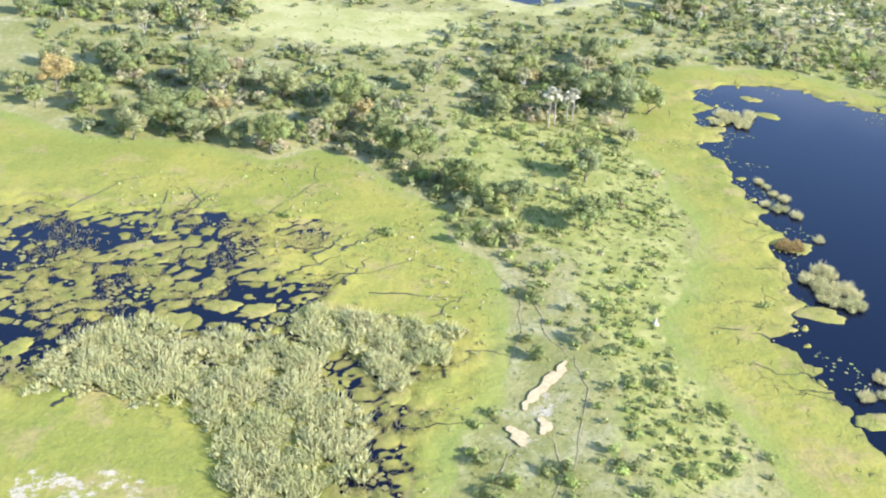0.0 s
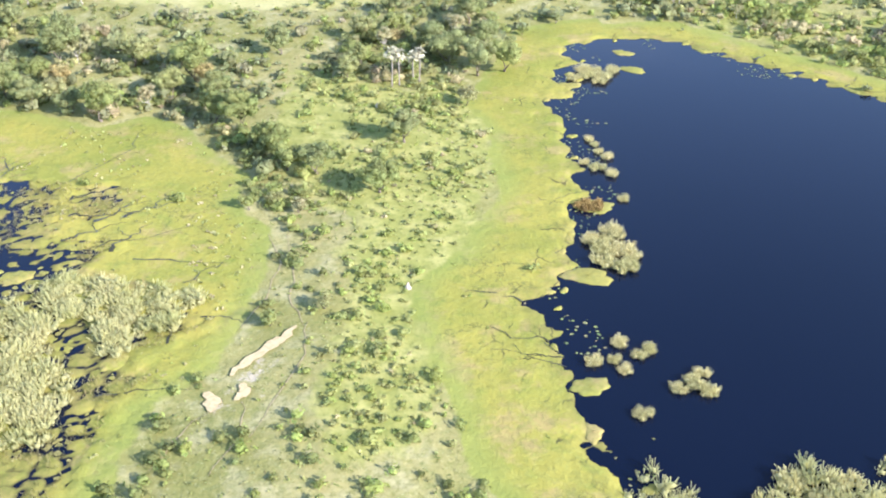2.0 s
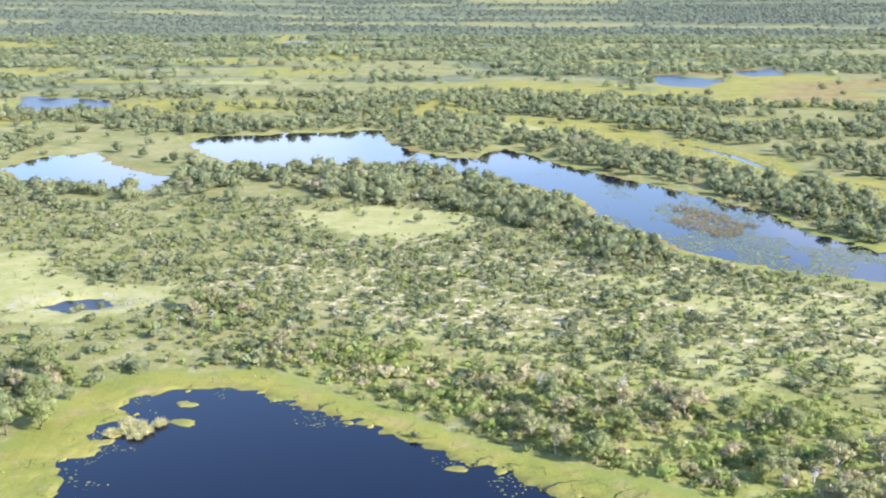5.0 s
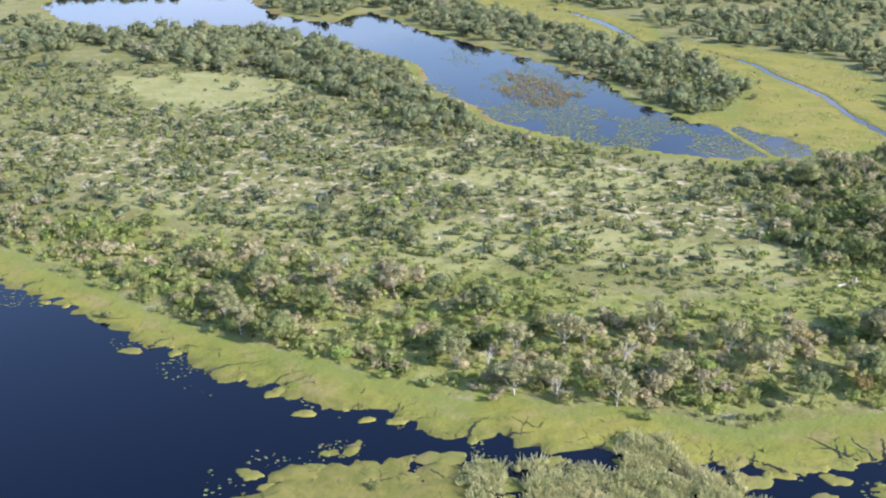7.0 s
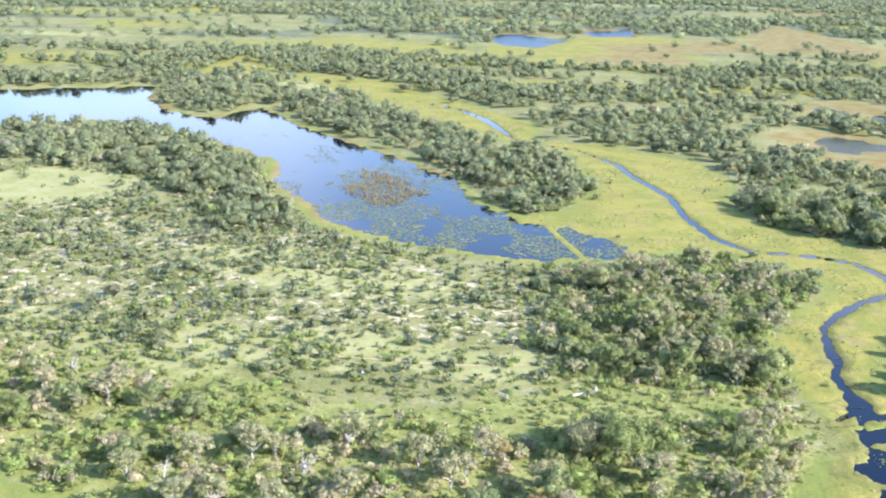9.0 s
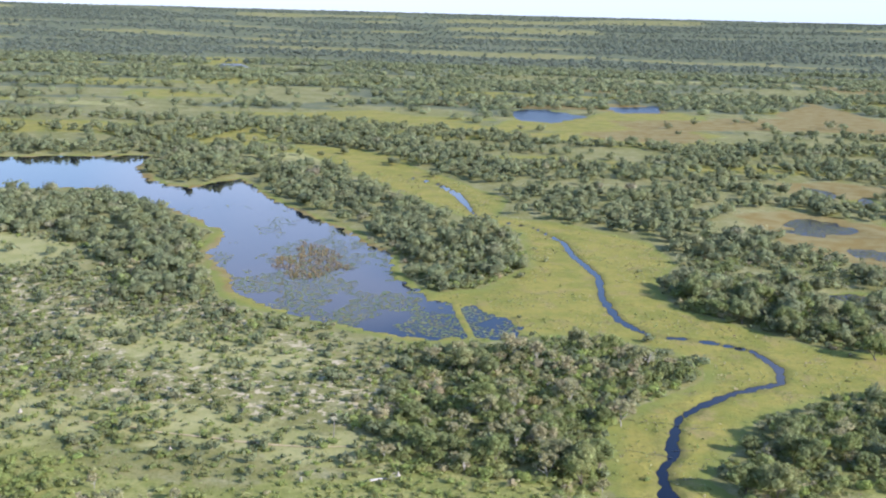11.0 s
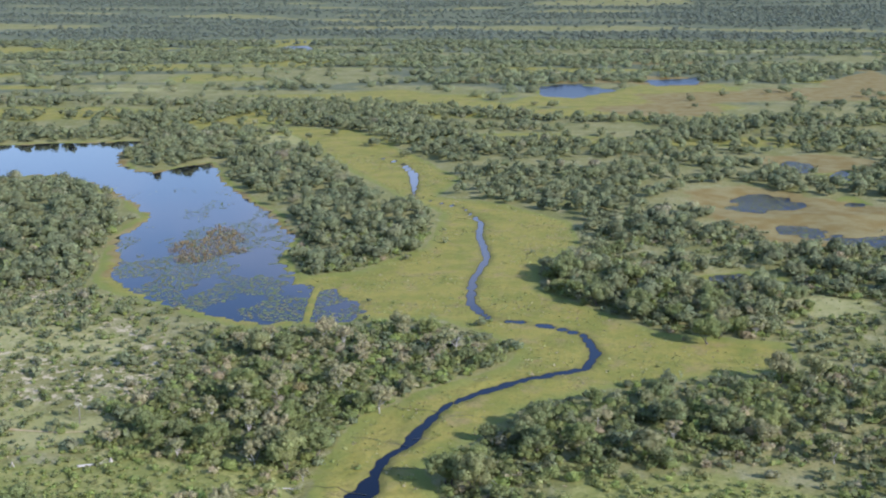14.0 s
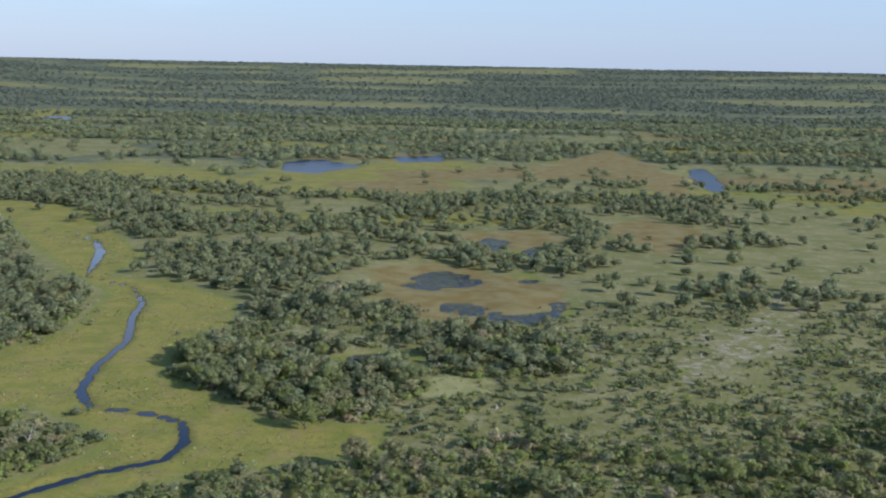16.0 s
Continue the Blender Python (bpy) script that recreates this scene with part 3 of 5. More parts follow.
def foliage(name, mat, lumps, fine, quads, lump_tone=None, quad_tone=None):
    """One mesh of rounded leaf masses (lumps: count x corners x 3) and loose leaf clumps (quads: count x 4 x 3)."""
    v, f = LUMPS[fine]
    lumps, quads = np.asarray(lumps, np.float32).reshape(-1, len(v), 3), np.asarray(quads, np.float32).reshape(-1, 4, 3)
    n, m = len(lumps), len(quads)
    pts = np.concatenate([lumps.reshape(-1, 3), quads.reshape(-1, 3)])
    tri = (np.arange(n)[:, None, None] * len(v) + f[None]).reshape(-1)
    idx = np.concatenate([tri, n * len(v) + np.arange(4 * m)]).astype(np.int32)
    count = np.concatenate([np.full(n * len(f), 3), np.full(m, 4)]).astype(np.int32)
    me = bpy.data.meshes.new(name)
    me.vertices.add(len(pts))
    me.vertices.foreach_set("co", pts.ravel())
    me.loops.add(len(idx))
    me.loops.foreach_set("vertex_index", idx)
    me.polygons.add(len(count))
    me.polygons.foreach_set("loop_start", (np.cumsum(count) - count).astype(np.int32))
    me.polygons.foreach_set("loop_total", count)
    me.polygons.foreach_set("use_smooth", count == 3)
    if lump_tone is not None:
        a = me.attributes.new("tone", "FLOAT", "POINT")
        a.data.foreach_set("value", np.concatenate([np.repeat(lump_tone, len(v)), np.repeat(quad_tone, 4)]).astype(np.float32))
    me.materials.append(mat)
    me.update(calc_edges=True)
    return me


def solid(name, verts, faces, mat, smooth=True):
    me = bpy.data.meshes.new(name)
    me.from_pydata([tuple(map(float, v)) for v in verts], [], faces)
    me.materials.append(mat)
    me.polygons.foreach_set("use_smooth", [smooth] * len(me.polygons))
    me.update()
    return me


def part(name, me, parent, label=""):
    ob = new(name, me)
    ob.parent = parent
    return tagged(ob, label)


def leaf_faces(rng, at, normal, size, flat=0.0):
    """Four-cornered leaf clumps at points, facing their normals, with uneven outlines."""
    n = normal + rng.normal(0, 0.7, normal.shape) + np.array([0.0, 0.0, 0.35])
    n /= np.linalg.norm(n, axis=-1, keepdims=True) + 1e-9
    helper = np.where(np.abs(n[..., 2:]) < 0.8, np.array([0, 0, 1.0]), np.array([1.0, 0, 0]))
    u = np.cross(n, helper)
    u /= np.linalg.norm(u, axis=-1, keepdims=True) + 1e-9
    v = np.cross(n, u)
    turn = rng.uniform(0, 6.28, n.shape[:-1])
    out = []
    for k in range(4):
        a = turn + k * 1.5708 + rng.uniform(-0.35, 0.35, turn.shape)
        r = size * rng.uniform(0.45, 0.85, turn.shape)
        lift = rng.uniform(-0.10, 0.06, turn.shape) * size
        out.append(at + u * (np.cos(a) * r)[..., None] + v * (np.sin(a) * r)[..., None] + n * lift[..., None])
    return np.stack(out, axis=-2)


def ball(rng, shape, up=0.25):
    d = rng.normal(0, 1, (*shape, 3))
    d[..., 2] = d[..., 2] + up
    d /= np.linalg.norm(d, axis=-1, keepdims=True)
    d[..., 2] = np.where(d[..., 2] < -0.35, -d[..., 2], d[..., 2])
    return d


def clump_field(rng, x, y, z, radius, tall, k, lobes=3, leaf=0.55):
    """Many plants at once: each is some uneven rounded leaf masses with loose leaf clumps on them."""
    n = len(x)
    v, f = LUMPS[1]
    if lobes == 0:
        d = ball(rng, (n, k))
        p = np.stack([x, y, z], -1)[:, None] + np.abs(d * [1, 1, 0.8]) * np.sign(d) * np.stack([radius, radius, tall], -1)[:, None] * 0.7
        return np.zeros((0, len(v), 3)), leaf_faces(rng, p, d, (leaf * radius)[:, None] * rng.uniform(0.6, 1.2, (n, k)))
    off = ball(rng, (n, lobes), 0.0) * np.array([0.52, 0.52, 0.26]) * rng.uniform(0.4, 1.0, (n, lobes, 1))
    if lobes == 1:
        off *= 0.0
    size = rng.uniform(0.50, 0.72, (n, lobes)) * (1.35 if lobes == 1 else 1.0)
    scale = np.stack([radius, radius, tall * 0.62], -1)[:, None, :]
    centre = off * scale + np.stack([x, y, z + tall * 0.45], -1)[:, None, :]
    wob = rng.uniform(0.50, 1.05, (n, lobes, len(v)))
    turn = rng.uniform(0, 6.28, (n, lobes, 1))
    vx, vy = v[:, 0] * np.cos(turn) - v[:, 1] * np.sin(turn), v[:, 0] * np.sin(turn) + v[:, 1] * np.cos(turn)
    shell = np.stack([vx, vy, np.broadcast_to(v[:, 2], vx.shape)], -1) * (wob * size[..., None])[..., None]
    lumps = centre[:, :, None, :] + shell * scale[:, :, None, :]
    pick = rng.integers(0, lobes, (n, k))
    rows = np.arange(n)[:, None]
    d = ball(rng, (n, k))
    p = centre[rows, pick] + d * (size[rows, pick] * rng.uniform(0.85, 1.25, (n, k)))[..., None] * scale
    return lumps, leaf_faces(rng, p, d, (leaf * radius)[:, None] * rng.uniform(0.6, 1.2, (n, k)))


def tube(verts, faces, path, radii, sides=6):
    """Adds a tapered, closed limb along a path to lists of points and faces."""
    first = len(verts)
    for i, (p, r) in enumerate(zip(path, radii)):
        ahead = Vector(path[min(i + 1, len(path) - 1)]) - Vector(path[max(i - 1, 0)])
        q = ahead.to_track_quat("Z", "Y")
        for k in range(sides):
            a = 6.2832 * k / sides
            verts.append(tuple(Vector(p) + q @ Vector((math.cos(a) * r, math.sin(a) * r, 0))))
    for i in range(len(path) - 1):
        for k in range(sides):
            a, b = first + i * sides + k, first + i * sides + (k + 1) % sides
            faces.append((a, b, b + sides, a + sides))
    faces.append(tuple(first + k for k in reversed(range(sides))))
    faces.append(tuple(first + (len(path) - 1) * sides + k for k in range(sides)))


def limb(rng, start, ahead, length, bend=0.25, bits=4):
    p, d, out = Vector(start), Vector(ahead).normalized(), [Vector(start)]
    for _ in range(bits):
        d = (d + Vector(rng.uniform(-bend, bend, 3))).normalized()
        p = p + d * (length / bits)
        out.append(p.copy())
    return out


# ---- ground and water ----
def spread(start, stop, first, growth):
    out, s = [start], first
    while abs(out[-1] - start) < abs(stop - start):
        out.append(out[-1] + math.copysign(s, stop - start))
        s *= growth
    return out


def ground():
    bands = lambda *rows: np.concatenate([np.arange(*row) for row in rows])
    xs = bands((-190, -110, 6), (-110, 36, 1.15), (36, 87, 4), (87, 132, 1.7), (132, 212, 4), (212, 446, 1.7), (446, 534, 1.25), (534, 810, 5))
    ys = bands((92, 140, 2.4), (140, 258, 1.15), (258, 362, 1.7), (362, 480, 3), (480, 640, 4))
    xs = np.array(sorted(set(xs) | set(spread(-190, -5300, 6, 1.09)) | set(spread(810, 5600, 6, 1.065))))
    ys = np.array(sorted(set(ys) | set(spread(92, -5200, 5, 1.2)) | set(spread(640, 5500, 4, 1.036))))
    x, y = (g.ravel() for g in np.meshgrid(xs, ys))
    wet, marsh = water_depth(x, y), marsh_field(x, y)
    z = height(x, y, wet, marsh)
    w, h = len(xs), len(ys)
    me = bpy.data.meshes.new("ground")
    me.vertices.add(w * h)
    me.vertices.foreach_set("co", np.stack([x, y, z], -1).astype(np.float32).ravel())
    i = (np.arange(h - 1)[:, None] * w + np.arange(w - 1)).ravel()
    loops = np.stack([i, i + 1, i + w + 1, i + w], -1).astype(np.int32).ravel()
    me.loops.add(len(loops))
    me.loops.foreach_set("vertex_index", loops)
    me.polygons.add(len(i))
    me.polygons.foreach_set("loop_start", np.arange(len(i), dtype=np.int32) * 4)
    me.polygons.foreach_set("loop_total", np.full(len(i), 4, np.int32))
    me.polygons.foreach_set("use_smooth", np.ones(len(i), bool))
    far_open = np.clip((y - 950) / 300, 0, 1) * (y < 2400)
    glade = bumps(x * 0.45, y, 95, 31, 3)
    fields = {
        "marsh": np.maximum(np.maximum(marsh, near([CLEARINGS[2], CLEARINGS[4]], x, y)), np.where(far_open > 0, (glade - 0.60) * 160, -60)),
        "dry": np.maximum(np.maximum(near(CLEARINGS, x, y), near(PALE_GRASS, x, y) - 4), np.where(far_open > 0, (bumps(x * 0.4, y, 140, 41, 3) - 0.66) * 200, -60)),
        "ochre": np.maximum(np.maximum(near(OCHRE, x, y), np.where(x < 0.8 * (y - 560) + 330, near([LONG_LAKE, WEST_POND], x, y) + 4, -60)), np.where((far_open > 0) & (x > 350), (bumps(x * 0.4, y, 110, 47, 2) - 0.68) * 200, -60)),
        "sand": near(SAND, x, y) + 0.5,
        "lush": near(LUSH, x, y),
        "woodfloor": np.where(y > 1250, (bumps(x * np.where(y < 2400, 0.28, 0.25), y, np.where(y < 2400, 120, 135), 61, 4) - np.where(y < 2400, 0.47, 0.38)) * 90 * np.clip((y - 1250) / 200, 0, 1), -60),
        "wet": np.maximum(np.maximum(near(RAFTS, x, y) + 4, near([POOL], x, y) + 7), np.maximum(near([LAKE], x, y) + 2, np.maximum(near(MARSH_POOLS, x, y) + 1, along(RIVER, RIVER_HALF, x, y) + 2.0))),
        "crack": np.maximum(np.minimum(near(RAFTS, x, y) + 6, 8 - near(RAFTS, x, y)), np.maximum(near([LAKE], x, y) + 9, near([POOL], x, y) + 14)),
        "tawny": np.maximum(near([VALLEY, LONG_LAKE, WEST_POND, POOL] + MARSH_POOLS + RAFTS, x, y) + 5, np.where(y > 950, 20, -60)),
        "bare": np.maximum(near(BARE, x, y), np.where(x > 560, -13 + 0 * x, -60)),
    }
    for name, f in fields.items():
        a = me.attributes.new(name, "FLOAT", "POINT")
        a.data.foreach_set("value", np.clip(0.5 + f / 10.0, -2, 3).astype(np.float32))
    me.materials.append(GROUND)
    me.update(calc_edges=True)
    tagged(new("ground", me), "green savanna ground with marsh, pale sand and dry clearings", "ground", kind="structure")


def sheet(name, poly, z, label, grow=9.0, mat=None):
    """A still water surface that reaches in under its banks."""
    bm = bmesh.new()
    c = [sum(p[k] for p in poly) / len(poly) for k in (0, 1)]
    area = sum(a[0] * b[1] - b[0] * a[1] for a, b in zip(poly, poly[1:] + poly[:1]))
    side, n, pts = (1 if area > 0 else -1), len(poly), []
    for k in range(n):
        ahead = Vector(poly[(k + 1) % n]) - Vector(poly[k - 1])
        out = Vector((ahead.y, -ahead.x)).normalized() * side
        pts.append(Vector(poly[k]) + out * grow)
    face = bm.faces.new([bm.verts.new((p.x, p.y, z)) for p in pts])
    bmesh.ops.triangulate(bm, faces=[face])
    bm.normal_update()
    for f in bm.faces:
        if f.normal.z < 0:
            f.normal_flip()
    me = bpy.data.meshes.new(name)
    bm.to_mesh(me)
    bm.free()
    me.materials.append(mat or WATER)
    return tagged(new(name, me), label, "water", kind="structure")


def ribbon(line, half, lift, wiggle=0.0, seed=1, bits=4, dry_only=False):
    """Corner points of a strip that follows the ground along a line."""
    rng = np.random.default_rng(seed)
    pts, widths = [], []
    for (ax, ay), (bx, by), ha, hb in zip(line, line[1:], half, half[1:]):
        for k in range(bits):
            s = k / bits
            pts.append((ax + (bx - ax) * s, ay + (by - ay) * s))
            widths.append(ha + (hb - ha) * s)
    pts.append(line[-1])
    widths.append(half[-1])
    p = np.array(pts, float) + rng.normal(0, wiggle, (len(pts), 2))
    d = np.gradient(p, axis=0)
    d /= np.linalg.norm(d, axis=1, keepdims=True) + 1e-9
    w = np.array(widths)[:, None] * rng.uniform(0.7, 1.3, (len(pts), 1))
    left, right = p + np.stack([-d[:, 1], d[:, 0]], -1) * w, p - np.stack([-d[:, 1], d[:, 0]], -1) * w
    zl, zr = (np.maximum(height(e[:, 0], e[:, 1]), 0.02) + lift for e in (left, right))
    l3, r3 = np.c_[left, zl], np.c_[right, zr]
    if dry_only:
        land = water_depth(p[:, 0], p[:, 1]) < 0.4
        land = land[:-1] & land[1:]
        l3, r3 = (np.stack([e[:-1][land], e[1:][land]], 1) for e in (l3, r3))
        return np.stack([r3[:, 0], r3[:, 1], l3[:, 1], l3[:, 0]], 1)
    return np.stack([r3[:-1], r3[1:], l3[1:], l3[:-1]], 1)


ground()
sheet("water", LAKE, 0.0, "deep dark blue lake with a still surface")
sheet("water", POOL, -0.012, "dark pool at the head of the river", 4.0)
sheet("water", LONG_LAKE, 0.004, "long pale blue lake that mirrors the sky")
sheet("water", WEST_POND, 0.008, "shallow pond beside the long lake", 5.0)
sheet("water", PAN_POND, -0.01, "small grey rain pond in the dry clearing", 6.0, RIPPLED)
for pond in SMALL_PONDS:
    (ax, ay), (bx, by) = np.min(pond, 0), np.max(pond, 0)
    sheet("water", [(ax, ay), (bx, ay), (bx, by), (ax, by)], -0.006 - 0.004 * SMALL_PONDS.index(pond), "small blue pond in the grass", 14.0, RIPPLED)
for n, pond in enumerate(MARSH_POOLS):
    (ax, ay), (bx, by) = np.min(pond, 0), np.max(pond, 0)
    sheet("water", [(ax, ay), (bx, ay), (bx, by), (ax, by)], (0.0, -0.02, 0.006)[n], "dark open water in the flooded meadow", 9.0)
river = polygons("water", np.concatenate([ribbon(RIVER, [h + 2.5 for h in RIVER_HALF], 0.0, 0, 2, 3)]), 4, WATER)
flat = np.empty(len(river.vertices) * 3, np.float32)
river.vertices.foreach_get("co", flat)
flat[2::3] = -0.03
river.vertices.foreach_set("co", flat)
tagged(new("water", river), "narrow dark river winding through the marsh", "river", kind="structure")

# cracks and hippo paths in the floating grass
strips, chance = [], np.random.default_rng(11)
SHORE = [(99, 289), (101, 257), (98, 238), (92, 187), (95, 178)]
NORTH = [(151, 345), (196, 308), (242, 274), (273, 256), (310, 252), (342, 240), (375, 249), (422, 248)]
for line, count, inland in ((SHORE, 9, Vector((-1, 0.1))), (NORTH, 30, Vector((0.25, 1))), (RAFTS[0][:9], 5, Vector((0.35, -1))), (RAFTS[1][:9], 4, Vector((0.35, -1)))):
    for _ in range(count):
        k = chance.integers(0, len(line) - 1)
        s = chance.uniform()
        base = Vector(line[k]).lerp(Vector(line[k + 1]), s)
        skew = 0.9 if base.x < 310 and line is NORTH else -0.7
        d = (inland + Vector((skew if line is NORTH else 0, chance.uniform(-0.5, 0.5)))).normalized()
        reach, wide = chance.uniform(4, 13), chance.uniform(0.35, 0.75) * (0.3 if line is SHORE else 1)
        line_in, a = [tuple(base - d * 4)], math.atan2(d.y, d.x)
        for _ in range(5):
            line_in.append((line_in[-1][0] + math.cos(a) * (reach + 4) / 5, line_in[-1][1] + math.sin(a) * (reach + 4) / 5))
            a += chance.uniform(-0.55, 0.55)
        strips.append(ribbon(line_in, [wide, wide * 0.9, wide * 0.6, wide * 0.4, wide * 0.25, 0.05], 0.05, 0.16, int(chance.integers(1, 9999)), 5, True))
        for at in (2, 3):
            if chance.uniform() < 0.2:
                b = a + chance.choice((-1, 1)) * chance.uniform(0.6, 1.2)
                twig = [line_in[at]] + [(line_in[at][0] + math.cos(b) * s, line_in[at][1] + math.sin(b) * s) for s in (1.6, reach * 0.35)]
                strips.append(ribbon(twig, [wide * 0.45, wide * 0.3, 0.04], 0.06, 0.14, int(chance.integers(1, 9999)), 5, True))
for line in ([(-75, 246), (-66, 262), (-60, 266)], [(-30, 242), (-24, 254), (-17, 268), (-19, 276)], [(-48, 246), (-46, 254), (-44, 259)], [(-46, 254), (-49, 260)], [(21, 192), (26, 193), (30, 191)], [(14, 204), (18, 210), (21, 214)], [(-12, 217), (-2, 221), (10, 229)], [(0, 213), (12, 213), (22, 213)], [(8, 166), (16, 168), (26, 169)], [(86, 203), (80, 206), (74, 206)], [(92, 190), (86, 190), (80, 193)], [(470, 330), (462, 332), (452, 333)], [(475, 362), (466, 364), (458, 366)], [(482, 388), (472, 389), (464, 391)], [(477, 367), (484, 368)], [(482, 384), (490, 386), (496, 384)], [(471, 345), (480, 347), (488, 346)], [(474, 325), (482, 322), (491, 320)]):
    strips.append(ribbon(line, [chance.uniform(0.16, 0.28)] + [0.13] * (len(line) - 2) + [0.06], 0.07, 0.4, int(chance.integers(1, 9999))))
for _ in range(60):
    base = Vector((chance.uniform(-100, 18), chance.uniform(165, 262)))
    off = near(MARSH_POOLS, np.array([base.x]), np.array([base.y]))[0]
    if not -9 < off < -1:
        continue
    a, line = chance.uniform(0.2, 2.4), [tuple(base - Vector((0, 5)))]
    for _ in range(4):
        line.append((line[-1][0] + math.cos(a) * 4.0, line[-1][1] + math.sin(a) * 4.0))
        a += chance.uniform(-0.7, 0.7)
    strips.append(ribbon(line, [0.5, 0.26, 0.18, 0.12, 0.05], 0.07, 0.3, int(chance.integers(1, 9999)), 4, True))
    twig = [line[2], (line[2][0] + math.cos(a + 1.6) * 3, line[2][1] + math.sin(a + 1.6) * 3), (line[2][0] + math.cos(a + 1.3) * 6, line[2][1] + math.sin(a + 1.3) * 6)]
    strips.append(ribbon(twig, [0.16, 0.12, 0.04], 0.07, 0.25, int(chance.integers(1, 9999)), 4, True))
tagged(new("marsh_channels", polygons("marsh_channels", np.concatenate(strips), 4, MUD)), "dark wet cracks and animal paths through floating grass", "channel", kind="stuff")
track = ribbon([(296, 370), (305, 368), (328, 363), (354, 357), (372, 356), (396, 361)], [0.25, 0.45, 0.4, 0.5, 0.3, 0.15], 0.2, 0.5, 5)
tagged(new("sandy_track", polygons("sandy_track", track, 4, PALE_SAND)), "pale worn sandy track through green grass", "track", kind="structure")


EARTH = plain_material("trodden earth", (0.24, 0.195, 0.09), (0.33, 0.27, 0.15), 0.7)
tracks = [ribbon(line, [0.06] + [0.14] * (len(line) - 2) + [0.05], 0.12, 0.3, 30 + n) for n, line in enumerate(([(43, 191), (45, 180), (42, 168), (40, 156)], [(28, 226), (33, 214), (33, 200), (30, 188)], [(32, 226), (37, 212), (38, 200), (43, 190)], [(31, 163), (27, 156), (25, 147)], [(36, 166), (38, 156), (35, 146)]))]
tagged(new("animal_tracks", polygons("animal_tracks", np.concatenate(tracks), 4, EARTH)), "narrow trodden brown animal tracks in green grass", "track", kind="structure")
strips = [ribbon([(42, 190), (40, 186), (38, 183), (34, 177), (32, 173)], [0.3, 0.9, 1.2, 1.0, 0.3], 0.34, 0.3, 8), ribbon([(29, 168), (31, 165), (31, 162)], [0.6, 1.4, 0.4], 0.34, 0.2, 9), ribbon([(35, 171), (36, 168), (35, 166)], [0.5, 1.1, 0.5], 0.34, 0.2, 10)]
tagged(new("sand_patch", polygons("sand_patch", np.concatenate(strips), 4, PALE_SAND)), "bare pale sand strip beside the green meadow", "sand", kind="structure")


# ---- trees ----
def crown_mesh(rng, name, mat, radius, tall, base, count, lobes, leaf, bare=0):
    """A crown of several uneven leaf masses with loose clumps on them; tall is the top, base where the foliage begins."""
    mid, half = (tall + base) / 2, (tall - base) / 2
    lobes = lobes * 2
    c = ball(rng, (lobes,), 0.30) * np.array([0.72, 0.72, 0.66]) * rng.uniform(0.55, 1.05, (lobes, 1))
    c[0] = (0, 0, -0.05)
    r = rng.uniform(0.18, 0.36, lobes) * (0.70 if bare else 1.0)
    r[0] = 0.55 if not bare else 0.30
    scale = np.array([radius, radius, half])
    v, f = LUMPS[1]
    shell = v[None] * (r[:, None] * rng.uniform(0.72, 1.05, (lobes, len(v))))[..., None]
    lumps = (c[:, None] + shell) * scale + np.array([0, 0, mid])
    pick = rng.choice(lobes, count, p=r**2 / (r**2).sum())
    d = ball(rng, (count,), 0.40)
    p = c[pick] + d * (r[pick] * rng.uniform(0.75, 1.28, count))[:, None]
    p = p * scale + np.array([0, 0, mid])
    q = leaf_faces(rng, p, d, rng.uniform(0.5, 1.15, count) * leaf)
    return foliage(name, mat, lumps, 1, q), c * scale + np.array([0, 0, mid])


def tree(seed, name, leaf_mat, bark, radius, tall, base, count, lobes, leaf, trunk, label, bare=0):
    rng = np.random.default_rng(seed)
    top = new(name)
    crown, lobe_at = crown_mesh(rng, "crown", leaf_mat, radius, tall, base, count, lobes, leaf, bare)
    verts, faces = [], []
    fork = Vector((rng.uniform(-0.4, 0.4), rng.uniform(-0.4, 0.4), base * 0.85 + 0.6))
    tube(verts, faces, [Vector((0, 0, -0.4)), Vector((0.1, 0, 0.5)), fork * 0.6 + Vector((0.1, 0, 0)), fork], [trunk * 1.5, trunk * 1.1, trunk, trunk * 0.85], 7)
    part("trunk", solid("trunk", verts, faces, bark), top)
    for at in lobe_at[: 2 if not bare else 7]:
        verts, faces = [], []
        path = limb(rng, fork, Vector(at) - fork, (Vector(at) - fork).length * (1.0 if not bare else 1.15), 0.2)
        tube(verts, faces, path, [trunk * s for s in (0.6, 0.45, 0.33, 0.22, 0.1)], 5 if bare else 4)
        part("limb", solid("limb", verts, faces, bark), top)
    part("crown", crown, top)
    return tagged(top, label, "tree", "trees")


